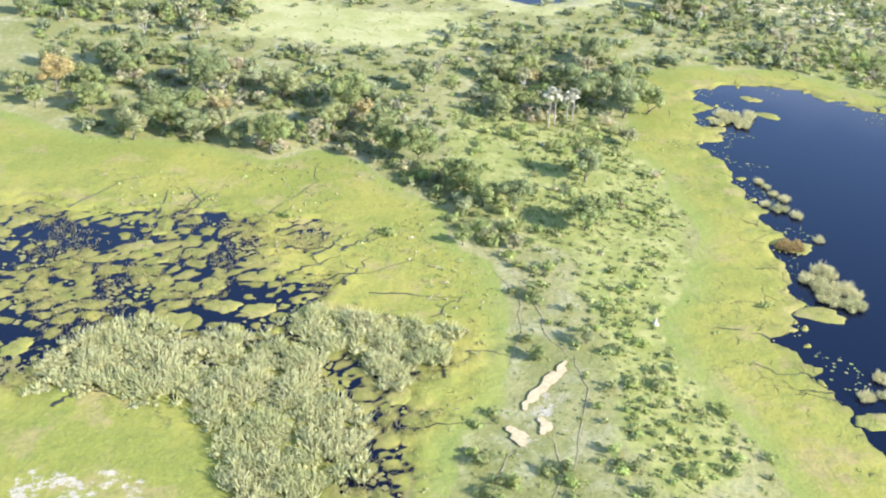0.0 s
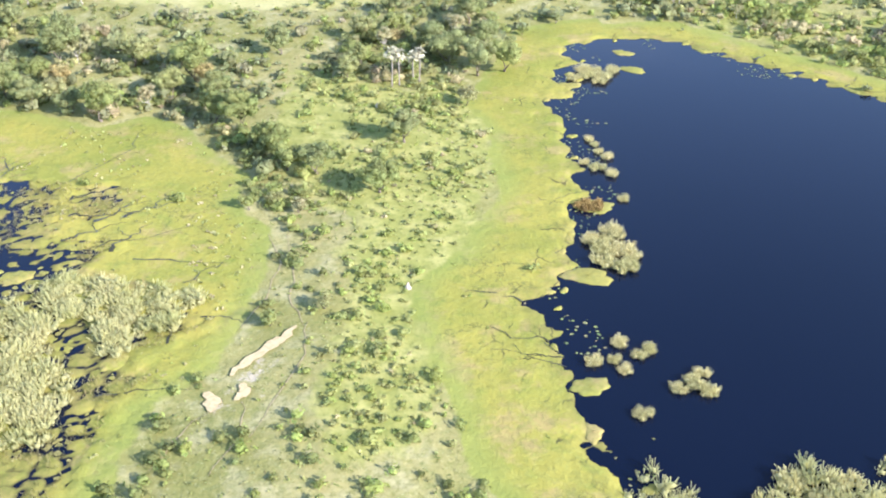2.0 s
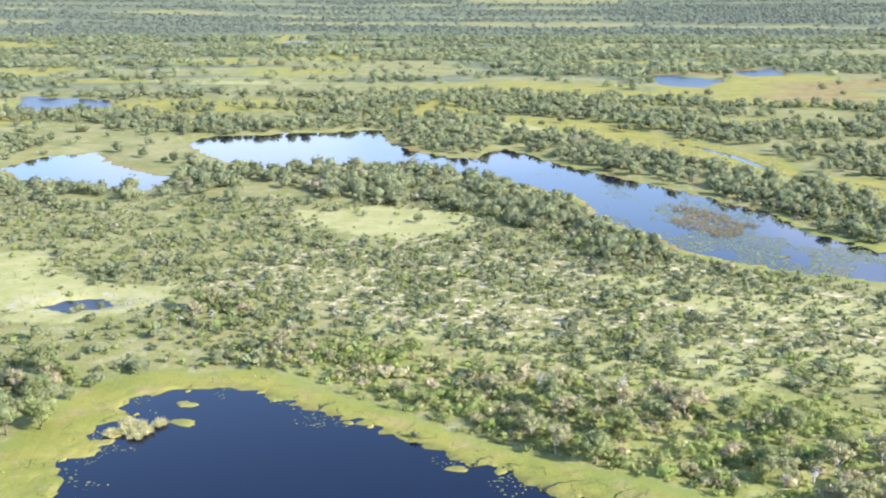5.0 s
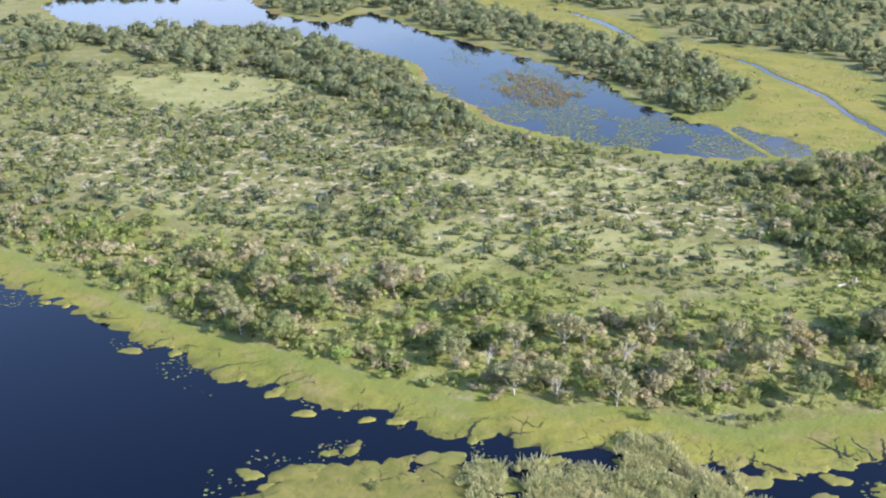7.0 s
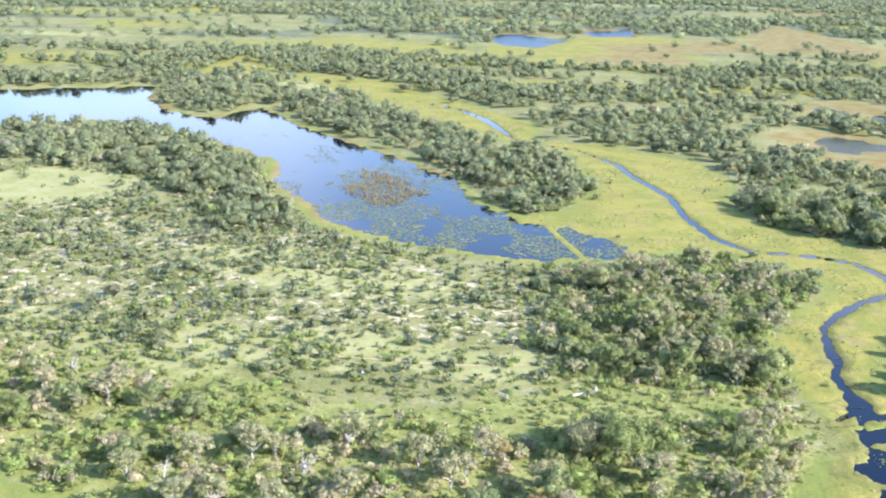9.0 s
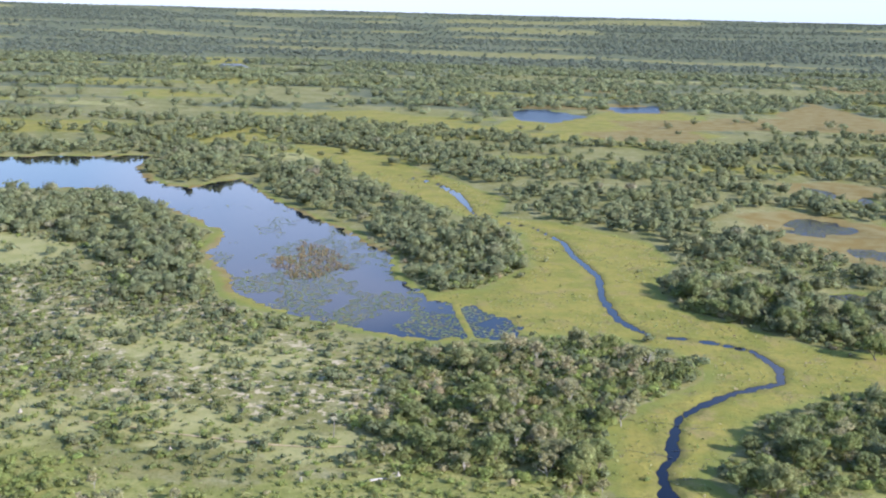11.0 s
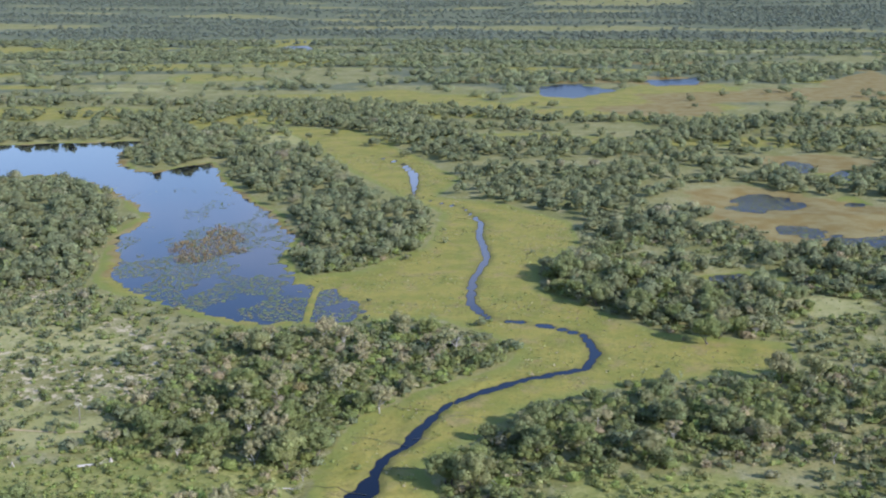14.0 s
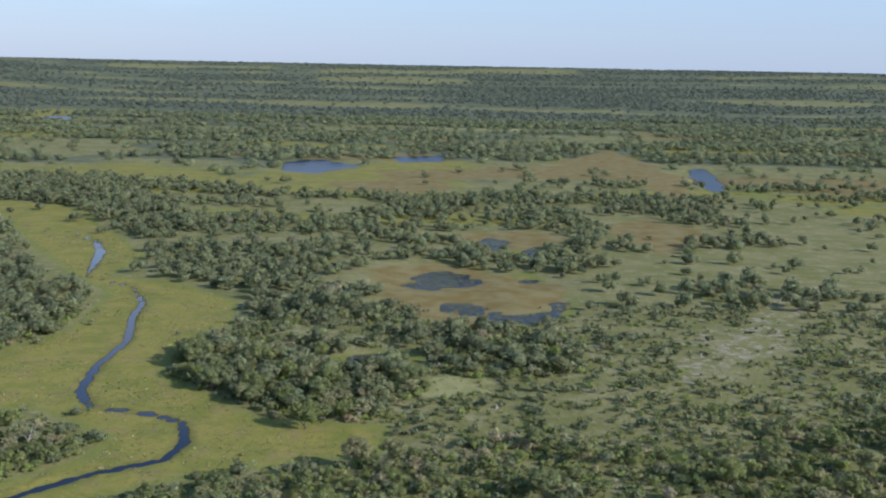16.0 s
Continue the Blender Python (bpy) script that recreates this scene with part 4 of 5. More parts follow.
def palm(seed):
    rng = np.random.default_rng(seed)
    top = new("fan_palm")
    verts, faces = [], []
    tube(verts, faces, [(0, 0, -0.4), (0.15, 0, 2), (0.25, 0.1, 5.5), (0.1, 0.1, 9.2)], [0.30, 0.20, 0.24, 0.17], 8)
    part("trunk", solid("trunk", verts, faces, PALM_BARK), top)
    for k in range(26):
        fans = []
        a, up = rng.uniform(0, 6.28), rng.uniform(-1.0, 1.3)
        d = np.array([math.cos(a) * math.cos(up), math.sin(a) * math.cos(up), math.sin(up)])
        side = np.array([-math.sin(a), math.cos(a), 0])
        hub = np.array([0.1, 0.1, 9.2]) + d * rng.uniform(0.7, 1.4)
        for f in np.linspace(-1.1, 1.1, 7):
            tip = hub + (d * math.cos(f) + side * math.sin(f)) * rng.uniform(0.9, 1.5) + np.array([0, 0, -0.4])
            mid = (hub + tip) / 2
            w = np.cross(tip - hub, d + 0.3)
            w = w / (np.linalg.norm(w) + 1e-9) * 0.26
            fans.append([hub, mid + w, tip, mid - w])
        part("frond", polygons("frond", np.array(fans), 4, LEAF_PALM), top)
    return tagged(top, "fan palm with a grey trunk and bleached grey-white fronds", "palm tree", "fan palms")


def dead_tree(seed):
    rng = np.random.default_rng(seed)
    verts, faces = [], []
    stem = limb(rng, (0, 0, -0.4), (0.05, 0, 1), 5.0, 0.1)
    tube(verts, faces, stem, [0.36, 0.3, 0.26, 0.22, 0.18], 7)
    top = new("dead_tree")
    part("trunk", solid("trunk", verts, faces, PALE_BARK), top)
    for k in range(9):
        verts, faces = [], []
        start = stem[rng.integers(2, 5)]
        a = rng.uniform(0, 6.28)
        path = limb(rng, start, (math.cos(a), math.sin(a), rng.uniform(0.5, 1.6)), rng.uniform(2.5, 4.5), 0.3)
        tube(verts, faces, path, [0.15, 0.11, 0.08, 0.05, 0.02], 5)
        for q in path[2:4]:
            tube(verts, faces, limb(rng, q, Vector(rng.normal(0, 1, 3)) + Vector((0, 0, 0.6)), 1.6, 0.3), [0.06, 0.05, 0.04, 0.03, 0.01], 4)
        part("branch", solid("branch", verts, faces, PALE_BARK), top)
    return tagged(top, "bare dead tree with bleached branches in green scrub", "dead tree", "dead trees")


ROUND = [tree(s, "round_tree", LEAF_TREE, BARK, 6.0, 10.8, 0.3, 780, 11, 0.52, 0.32, "broad dark green tree with a dense rounded crown") for s in (1, 2, 3, 4, 5)]
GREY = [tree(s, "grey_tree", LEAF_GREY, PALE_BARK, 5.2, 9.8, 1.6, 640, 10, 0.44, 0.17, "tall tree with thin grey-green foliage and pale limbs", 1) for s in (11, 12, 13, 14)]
GOLD = [tree(s, "golden_tree", LEAF_GOLD, BARK, 5.0, 9.0, 0.8, 560, 7, 0.58, 0.28, "tree with a pale golden crown among green woods") for s in (21, 22)]
SMALL = [tree(s, "thorn_tree", LEAF_TREE, BARK, 3.6, 5.4, 0.1, 420, 6, 0.43, 0.18, "small spreading dark green thorn tree in grass") for s in (31, 32, 33)]
LEAF_DRY = leaf_material("dry twigs", [(0.37, 0.31, 0.17), (0.44, 0.37, 0.23), (0.34, 0.31, 0.16)], True)
DRY = [tree(s, "dry_bush", LEAF_DRY, PALE_BARK, 2.6, 3.4, 0.1, 240, 4, 0.36, 0.08, "tan leafless bush with fine dry twigs by the shore") for s in (61, 62, 63)]
PALMS, DEAD = [palm(41), palm(42)], [dead_tree(51), dead_tree(52)]
planted = {}


def set_down(model, m):
    """The model itself the first time, a copy after that; the size is wholly in m."""
    if model in planted:
        return copy_thing(model, m @ Matrix.Diagonal((*(1 / s for s in model.scale), 1)))
    planted[model] = True
    model.matrix_basis = m
    return model



def plant(kinds, x, y, size, rng, tall=None):
    """Stands a tree on the ground: the model itself the first time, a copy after that."""
    model = kinds[int(rng.integers(0, len(kinds)))]
    z = float(height(np.array([float(x)]), np.array([float(y)]))[0])
    m = Matrix.Translation((float(x), float(y), z)) @ Matrix.Rotation(rng.uniform(0, 6.28), 4, "Z") @ Matrix.Diagonal((size, size, size * (tall or rng.uniform(0.85, 1.1)), 1))
    return set_down(model, m)


stand = np.random.default_rng(77)
taken = []


def put(kinds, spots, low, high):
    for x, y in spots:
        s = stand.uniform(low, high)
        plant(kinds, x, y, s, stand)
        taken.append((x, y, 5.0 * s))


# trees that stand out along the flight
def put_sized(kinds, full, rows, rise=1.0):
    """Trees of a given crown radius; full is the model's own radius."""
    for x, y, r in rows:
        plant(kinds, x, y, r / full, stand, rise * stand.uniform(0.92, 1.08) * (1.0 if r < 7.5 else 0.85))
        taken.append((x, y, r * 1.25))


put_sized(ROUND, 5.6, [(54, 274, 5.2), (51, 246, 5.4), (34, 255, 4.9), (21, 264, 5.8), (9, 280, 6.2), (9, 333, 5.5), (-12, 311, 6.8), (-2, 298, 5.0), (33, 314, 4.2), (62, 331, 7.5), (71, 324, 6.2), (79, 328, 6.4), (55, 340, 6.0), (40, 375, 4.4), (69, 302, 3.4), (-16, 300, 5.0), (-63, 294, 7.2), (-54, 290, 5.2), (-70, 288, 5.4), (-33, 320, 6.6), (-56, 320, 7.2), (-31, 283, 6.6), (-41, 288, 4.6), (-82, 331, 5.2), (1, 284, 5.2), (-86, 304, 5.4), (-90, 340, 5.0), (66, 368, 6.0), (72, 345, 5.6)])
put_sized(GOLD, 5.0, [(-101, 318, 7.0), (-49, 301, 4.6), (44, 343, 3.6), (-8, 308, 3.8)])
put(SMALL, [(27, 239), (21, 237), (33, 236), (46, 196), (36, 190), (62, 345), (80, 350), (95, 372), (84, 360)], 0.6, 0.9)
put(GREY, [(262, 332), (230, 331), (244, 335), (292, 294), (305, 297), (313, 269), (328, 277), (345, 291), (356, 285), (277, 288), (290, 275), (299, 275), (374, 280), (328, 301), (400, 283), (352, 282), (437, 312), (361, 294), (448, 397), (476, 441), (463, 385), (-51, 321), (-88, 372), (-70, 376)], 0.85, 1.15)
put(ROUND, [(425, 297), (399, 283), (422, 348), (402, 353), (442, 344), (452, 349), (490, 336), (510, 362), (515, 539), (570, 463), (497, 345), (575, 470)], 0.8, 1.05)
put_sized(ROUND, 5.6, [(385, 295, 7.5), (393, 294, 7.2), (389, 301, 6.0), (498, 333, 6.2), (492, 337, 4.5), (512, 375, 5.0), (525, 360, 4.8), (446, 340, 6.5), (440, 346, 5.5), (518, 546, 6.5), (530, 508, 6.0)], 1.05)
taken.extend([(388, 302, 30), (404, 306, 14)])
put(GOLD, [(365, 297), (371, 272), (436, 392)], 0.65, 0.8)
put(PALMS, [(46.5, 311), (48.5, 312.5), (52.5, 315), (54, 316)], 1.0, 1.12)
put(PALMS, [(100, 411), (111, 414), (155, 417), (375, 364)], 0.65, 0.75)
put(DRY, [(285, 281), (289, 280), (281, 277), (303, 273), (299, 279), (293, 279), (284, 281), (285, 272), (301, 273), (300, 279), (287, 275), (261, 288), (262, 294), (258, 289), (256, 294), (256, 295), (264, 287), (335, 279), (340, 276), (339, 273), (335, 278), (336, 278), (292, 288), (299, 290), (291, 286), (294, 286), (234, 341), (241, 343), (233, 343), (365, 293), (364, 289), (335, 282), (335, 290), (330, 287), (339, 281), (399, 286), (399, 285), (398, 283), (442, 302), (440, 302)], 0.7, 1.2)
put(DEAD, [(275, 332), (285, 290), (222, 352), (318, 286), (480, 442), (300, 272), (247, 352)], 0.8, 1.1)

# the nearer woods, tree by tree
for outline, density, grey in WOODS:
    p = np.array(outline)
    (x0, y0), (x1, y1) = p.min(0), p.max(0)
    if y0 > 480:
        continue
    tries = int((x1 - x0) * (y1 - y0) / 100 * density * 0.54)
    xs, ys = stand.uniform(x0, x1, tries), stand.uniform(y0, y1, tries)
    keep = (signed(outline, xs, ys) > 0) & (marsh_field(xs, ys) < -1.5) & (water_depth(xs, ys) < -3)
    for x, y in zip(xs[keep], ys[keep]):
        if all((x - a) ** 2 + (y - b) ** 2 > (r * 0.8) ** 2 for a, b, r in taken):
            roll = stand.uniform()
            kinds = GREY if roll < grey else SMALL if roll > 0.75 else ROUND
            s = stand.uniform(0.55, 0.95) if x < 115 else 0.45 + 0.62 * stand.uniform() ** 1.6
            plant(kinds, x, y, s, stand)
            taken.append((x, y, 4.5 * s))
print("trees", len(taken))


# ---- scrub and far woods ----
def jitter(rng, x0, x1, y0, y1, gap):
    x, y = np.meshgrid(np.arange(x0, x1, gap), np.arange(y0, y1, gap))
    return x.ravel() + rng.uniform(-0.5, 0.5, x.size) * gap, y.ravel() + rng.uniform(-0.5, 0.5, x.size) * gap


def in_sight(x, y):
    return (x > -0.50 * y + 60) & (x < 610 + 0.52 * y)


def thickness(x, y):
    """How densely plants stand, 0 to 1."""
    wood = np.zeros(len(x))
    for outline, density, grey in WOODS:
        wood = np.maximum(wood, np.clip(signed(outline, x, y) / 8 + 0.5, 0, 1) * min(1.0, density * 0.6))
    lush = np.clip(near(LUSH, x, y) / 10 + 0.5, 0, 1) * np.clip(0.50 + (bumps(x, y, 17, 71, 3) - 0.46) * 6.0, 0.15, 1.3)
    veld = 0.36 + 0.60 * np.clip((bumps(x, y, 26, 13, 3) - 0.42) * 4, 0, 1)
    open_ = np.clip((near(CLEARINGS + OCHRE + SAND, x, y) + (bumps(x, y, 20, 45, 2) - 0.5) * 30) / 16 + 0.5, 0, 1)
    veld = veld * np.where((x < 110) & (y > 325) & (y < 480), 0.5, 1.0)
    t = np.maximum(np.maximum(wood, lush), veld * (1 - 0.92 * open_))
    t *= np.clip((-marsh_field(x, y) + 1.0) / 3.5, 0.012, 1)
    return np.where(water_depth(x, y) > -2, 0, t)


def scrub(name, x, y, radius, tall, k, mat, tone, label, leaf=0.55, lobes=3, category="scrub"):
    rng = np.random.default_rng(len(x))
    lumps, q = clump_field(rng, x, y, height(x, y) - 0.1, radius, tall, k, lobes, leaf)
    me = foliage(name, mat, lumps, 1, q, np.repeat(tone, lobes), np.repeat(tone, k))
    return tagged(new(name, me), label, category, kind="stuff")


rng = np.random.default_rng(5)
x, y = jitter(rng, -190, 900, 140, 640, 2.85)
ok = in_sight(x, y) & (rng.uniform(0, 1, len(x)) < thickness(x, y) * 0.75 * np.clip(1.8 - y / 420, 0.32, 1) * np.where((x < 100) & (near(LUSH, x, y) > 0), 0.45, 1))
x, y = x[ok], y[ok]
print("shrubs", len(x))
size = rng.uniform(0.7, 1.9, len(x)) ** 1.2 * np.where(near([w[0] for w in WOODS], x, y) > 0, 1.5, 1.0) * (0.75 + 0.5 * bumps(x, y, 30, 21))
lush = near(LUSH, x, y) > 0
tan = (rng.uniform(0, 1, len(x)) < np.where(near([WOODS[9][0]], x, y) > -4, 0.75, 0.4) * (bumps(x, y, 16, 99) > 0.5)) & (near([w[0] for w in WOODS], x, y) > 0)
tone = np.clip(np.where(tan, 0.95, np.where(lush, 0.45, 0.15)) + rng.normal(0, 0.2, len(x)) + 0.25 * (bumps(x, y, 18, 23) - 0.5), 0, 1)
scrub("shrubs", x, y, size, size * rng.uniform(0.8, 1.3, len(x)), 9, LEAF_SHRUB, tone, "dense low green shrubs scattered over grass", 0.52, 1)

x, y = jitter(rng, 14, 460, 148, 410, 2.3)
ok = (near(LUSH, x, y) > -2) & (rng.uniform(0, 1, len(x)) < thickness(x, y) * np.where(x < 100, 0.85, 0.25))
x, y = x[ok], y[ok]
print("thicket", len(x))
size = rng.uniform(0.5, 1.1, len(x)) * (0.6 + 0.8 * bumps(x, y, 11, 121))
scrub("thicket", x, y, size, size * rng.uniform(0.55, 0.9, len(x)), 9, LEAF_SHRUB, np.clip(0.58 + rng.normal(0, 0.18, len(x)), 0, 1), "close green thicket of leafy bushes between lake and meadow", 0.50, 1)

x, y = jitter(rng, -190, 900, 140, 640, 2.15)
veld = np.clip((-marsh_field(x, y)) / 5 + 0.03, 0.02, 1) * (water_depth(x, y) < -2) * (1 - 0.3 * np.clip(near(CLEARINGS + SAND, x, y) / 8 + 0.5, 0, 1))
ok = in_sight(x, y) & (rng.uniform(0, 1, len(x)) < veld * (0.15 + 0.75 * bumps(x, y, 15, 83, 3)) * np.clip(1.25 - y / 700, 0.3, 1))
x, y = x[ok], y[ok]
print("tussocks", len(x))
size = rng.uniform(0.35, 0.85, len(x))
scrub("tussocks", x, y, size, size * rng.uniform(0.8, 1.3, len(x)), 4, LEAF_SHRUB, np.clip(rng.normal(0.5, 0.28, len(x)), 0, 1), "knee-high green tussocks and herbs in the grass", 0.85, 0)

x, y = jitter(rng, -130, 620, 150, 900, 2.3)
inside = near([MEADOW, VALLEY], x, y)
ok = in_sight(x, y) & (inside > 2) & (water_depth(x, y) < -1) & (rng.uniform(0, 1, len(x)) < np.clip((bumps(x, y, 16, 67, 3) - 0.44) * 5, 0.04, 0.8))
x, y = x[ok], y[ok]
print("sedge", len(x))
size = rng.uniform(0.5, 1.3, len(x))
scrub("marsh_sedge", x, y, size, size * 0.6, 3, LEAF_SHRUB, np.clip(rng.normal(0.80, 0.2, len(x)), 0, 1), "low olive and tan sedge tufts in the wet meadow", 0.8, 0, "sedge")

x, y = jitter(rng, -190, 900, 250, 660, 4.3)
ok = in_sight(x, y) & (rng.uniform(0, 1, len(x)) < thickness(x, y) * np.where(near(BARE, x, y) > 0, 1.0, 0.85)) & (near(LUSH, x, y) < -5)
x, y = x[ok], y[ok]
print("thorn", len(x))
size = np.clip(1.0 + rng.gamma(1.6, 0.7, len(x)), 1, 5.0)
scrub("thorn_scrub", x, y, size, size * rng.uniform(0.9, 1.3, len(x)), 7, LEAF_FAR, np.clip(rng.normal(0.3, 0.25, len(x)), 0, 1), "dark green thorn scrub on pale sandy grass", 0.5, 2)

x, y = jitter(rng, -900, 1500, 480, 1250, 8.8)
wood = near([w[0] for w in WOODS], x, y)
belts = np.clip((bumps(x * 0.38, y, 62, 61, 3) - 0.53) * 9, 0, 1) * np.clip((y - 640) / 60, 0, 1)
dens = np.where(y < 640, np.clip(wood / 8 + 0.5, 0, 1) * 0.75, np.maximum(np.clip(wood / 8 + 0.5, 0, 1) * 0.85, 0.07 + 0.75 * belts))
shut = np.maximum(marsh_field(x, y), near(CLEARINGS + OCHRE, x, y))
dens *= np.clip(-shut / 8 + 0.3, 0.015, 1) * (water_depth(x, y) < -3)
ok = in_sight(x, y) & (rng.uniform(0, 1, len(x)) < dens)
x, y = x[ok], y[ok]
print("mid woods", len(x))
size = rng.uniform(3.2, 7.6, len(x))
scrub("woodland", x, y, size, size * rng.uniform(1.0, 1.6, len(x)), 13, LEAF_FAR, np.clip(rng.normal(0.25, 0.22, len(x)), 0, 1), "dark green riverine woodland in belts between marshes", 0.34, 3)

x, y = jitter(rng, -1600, 2300, 1250, 2500, 13)
belts = np.clip((bumps(x * 0.28, y, 120, 61, 4) - 0.495) * 9, 0, 1)
ok = in_sight(x, y) & (rng.uniform(0, 1, len(x)) < (0.07 + 0.80 * belts) * np.clip(-near(CLEARINGS + SMALL_PONDS + OCHRE, x, y) / 10 + 0.2, 0, 1))
x, y = x[ok], y[ok]
print("far woods", len(x))
size = rng.uniform(6.0, 12.0, len(x))
scrub("far_woodland", x, y, size, size * rng.uniform(0.7, 1.0, len(x)), 3, LEAF_FAR, np.clip(rng.normal(0.2, 0.2, len(x)), 0, 1), "far dark woodland belts", 0.5, 1)

x, y = jitter(rng, -2600, 3800, 2300, 5000, 20.5)
belts = np.clip((bumps(x * 0.25, y, 135, 61, 4) - 0.445) * 9, 0, 1)
ok = in_sight(x, y) & (rng.uniform(0, 1, len(x)) < (0.05 + 0.80 * belts) * np.clip((y - 2250) / 350, 0, 1))
x, y = x[ok], y[ok]
print("horizon woods", len(x))
size = rng.uniform(5.5, 10.0, len(x))
scrub("horizon_woodland", x, y, size, rng.uniform(5, 10, len(x)) * np.clip((5600 - y) / 1500, 0.45, 1), 2, LEAF_HORIZON_HAZE, np.clip(rng.normal(0.3, 0.25, len(x)), 0, 1), "unbroken dark woodland towards the horizon", 0.55, 1)


# ---- reeds and floating plants ----
def blades(rng, x, y, z, reach, tall, k):
    """Arching reed stems in tufts."""
    n = len(x)
    a = rng.uniform(0, 6.28, (n, k))
    r = np.sqrt(rng.uniform(0, 1, (n, k))) * reach[:, None]
    lean = rng.uniform(0.1, 0.85, (n, k))
    h = tall[:, None] * rng.uniform(0.6, 1.1, (n, k))
    out = np.stack([np.cos(a), np.sin(a), np.zeros_like(a)], -1)
    side = np.stack([-np.sin(a), np.cos(a), np.zeros_like(a)], -1)
    foot = np.stack([x, y, z], -1)[:, None] + out * (r * 0.75)[..., None]
    top = foot + out * (lean * h * 0.8)[..., None] + np.array([0, 0, 1.0]) * (h * (1 - 0.25 * lean))[..., None]
    w = (rng.uniform(0.030, 0.060, (n, k)) * np.clip(reach, 0.6, 1.6)[:, None])[..., None]
    mid = (foot + top) / 2 - out * (0.1 * h)[..., None]
    return np.stack([foot + side * w * 0.3, top - side * w, top + side * w, mid + side * w * 0.8], -2)


def reed_clump(seed):
    r = np.random.default_rng(seed)
    n = 11
    a, d = r.uniform(0, 6.28, n), np.sqrt(r.uniform(0, 1, n)) * 2.1
    lumps, q = clump_field(r, np.cos(a) * d, np.sin(a) * d, np.full(n, -0.1), r.uniform(0.5, 0.95, n), r.uniform(0.9, 1.6, n), 5, 1, 0.35)
    stems = blades(r, np.cos(a) * d, np.sin(a) * d, np.full(n, 0.0), r.uniform(0.8, 1.3, n), r.uniform(1.3, 2.1, n), 30)
    return tagged(new("reed_clump", foliage("reed_clump", REED_ONE, lumps, 1, stems.reshape(-1, 4, 3))), "pale cream tuft of papyrus reeds in dark water", "reeds", "reed clumps in the lake")


REEDS = [reed_clump(s) for s in (1, 2, 3)]
for spots, low, high in (
    ([(103, 282), (104, 279), (107, 272), (104, 265), (108, 262), (110, 249), (101, 268), (105, 275)], 0.5, 0.8),
    ([(101, 229), (107, 232), (109, 226), (109, 220), (106, 224), (104, 229), (110, 223), (103, 225), (108, 217), (104, 220), (106, 234)], 0.8, 1.15),
    ([(105, 190), (111, 188), (100, 183), (106, 181), (109, 186), (115, 176), (120, 181), (121, 176), (108, 168), (118, 178), (104, 184)], 0.5, 0.9),
    ([(100, 324), (106, 330), (104, 326), (109, 326), (112, 331), (107, 322), (103, 331)], 0.7, 1.1),
    ([(312, 244), (318, 246), (322, 242), (296, 234), (301, 232), (292, 232), (306, 231), (320, 236), (315, 232), (326, 237), (285, 230), (131, 152), (136, 149), (140, 153), (127, 147)], 0.8, 1.2),
    ([(171, 166), (178, 172)], 0.4, 0.5),
):
    for x, y in spots:
        m = Matrix.Translation((x, y, 0.0)) @ Matrix.Rotation(stand.uniform(0, 6.28), 4, "Z") @ Matrix.Diagonal((*[stand.uniform(low, high)] * 3, 1))
        model = REEDS[int(stand.integers(0, 3))]
        set_down(model, m)

REED_BEDS = [
    [(-57, 190), (-44, 194), (-25, 193), (-8, 187), (2, 161), (-4, 140), (-17, 140), (-22, 164), (-31, 174), (-43, 169), (-55, 172), (-62, 182)],
    [(-15, 203), (0, 202), (15, 199), (14, 189), (8, 177), (1, 180), (-9, 195)],
]
LAKE_REEDS = [
    [(286, 205), (288, 239), (292, 245), (298, 247), (308, 241), (311, 253), (321, 256), (324, 252), (321, 242), (330, 237), (334, 231), (336, 205)],
    [(276, 238), (280, 246), (284, 236), (280, 230)],
]
NEAR_REEDS = [[(128, 147), (130, 154), (135, 157), (140, 153), (148, 157), (152, 150), (146, 143)], [(104, 146), (111, 152), (116, 149), (112, 144)]]


def reed_bed(seed, beds, x0, x1, y0, y1, gap, wild, label):
    rng = np.random.default_rng(seed)
    x, y = jitter(rng, x0, x1, y0, y1, gap)
    edge = near(beds, x, y) + (bumps(x, y, 9, 7, 2) - 0.5) * wild
    one, margin = cells(x, y, 5.5, seed)
    ok = rng.uniform(0, 1, len(x)) < np.clip(edge / 5 + 0.45, 0, 0.95) * np.clip(margin * 4 + 0.15, 0, 1)
    x, y, one = x[ok], y[ok], one[ok]
    size, tall = rng.uniform(0.7, 1.25, len(x)), rng.uniform(0.9, 1.3, len(x)) * np.clip(2.1 - 2.0 * one, 0.5, 2.0)
    tone = np.clip(bumps(x, y, 7, 3, 2) + rng.normal(0, 0.14, len(x)), 0, 1)
    foot = np.maximum(height(x, y), 0.0)
    lumps, q = clump_field(rng, x, y, foot - 0.1, size, tall * 0.80, 4, 1, 0.30)
    stems = blades(rng, x, y, foot, size * 1.15, tall * 1.35, 22)
    quads = np.concatenate([q.reshape(-1, 4, 3), stems.reshape(-1, 4, 3)])
    tagged(new("reed_bed", foliage("reed_bed", REED, lumps, 1, quads, tone, np.concatenate([np.repeat(tone, 4), np.repeat(tone, 22)]))), label, "reeds", kind="stuff")


reed_bed(9, REED_BEDS, -75, 25, 138, 214, 1.15, 14, "thick bed of pale papyrus reeds at the flooded meadow")
reed_bed(12, NEAR_REEDS, 98, 165, 135, 165, 1.25, 7, "cream reeds in clumps at the near end of the lake")
reed_bed(10, LAKE_REEDS, 270, 345, 200, 262, 1.1, 6, "tall pale cream reed bed standing in the lake")


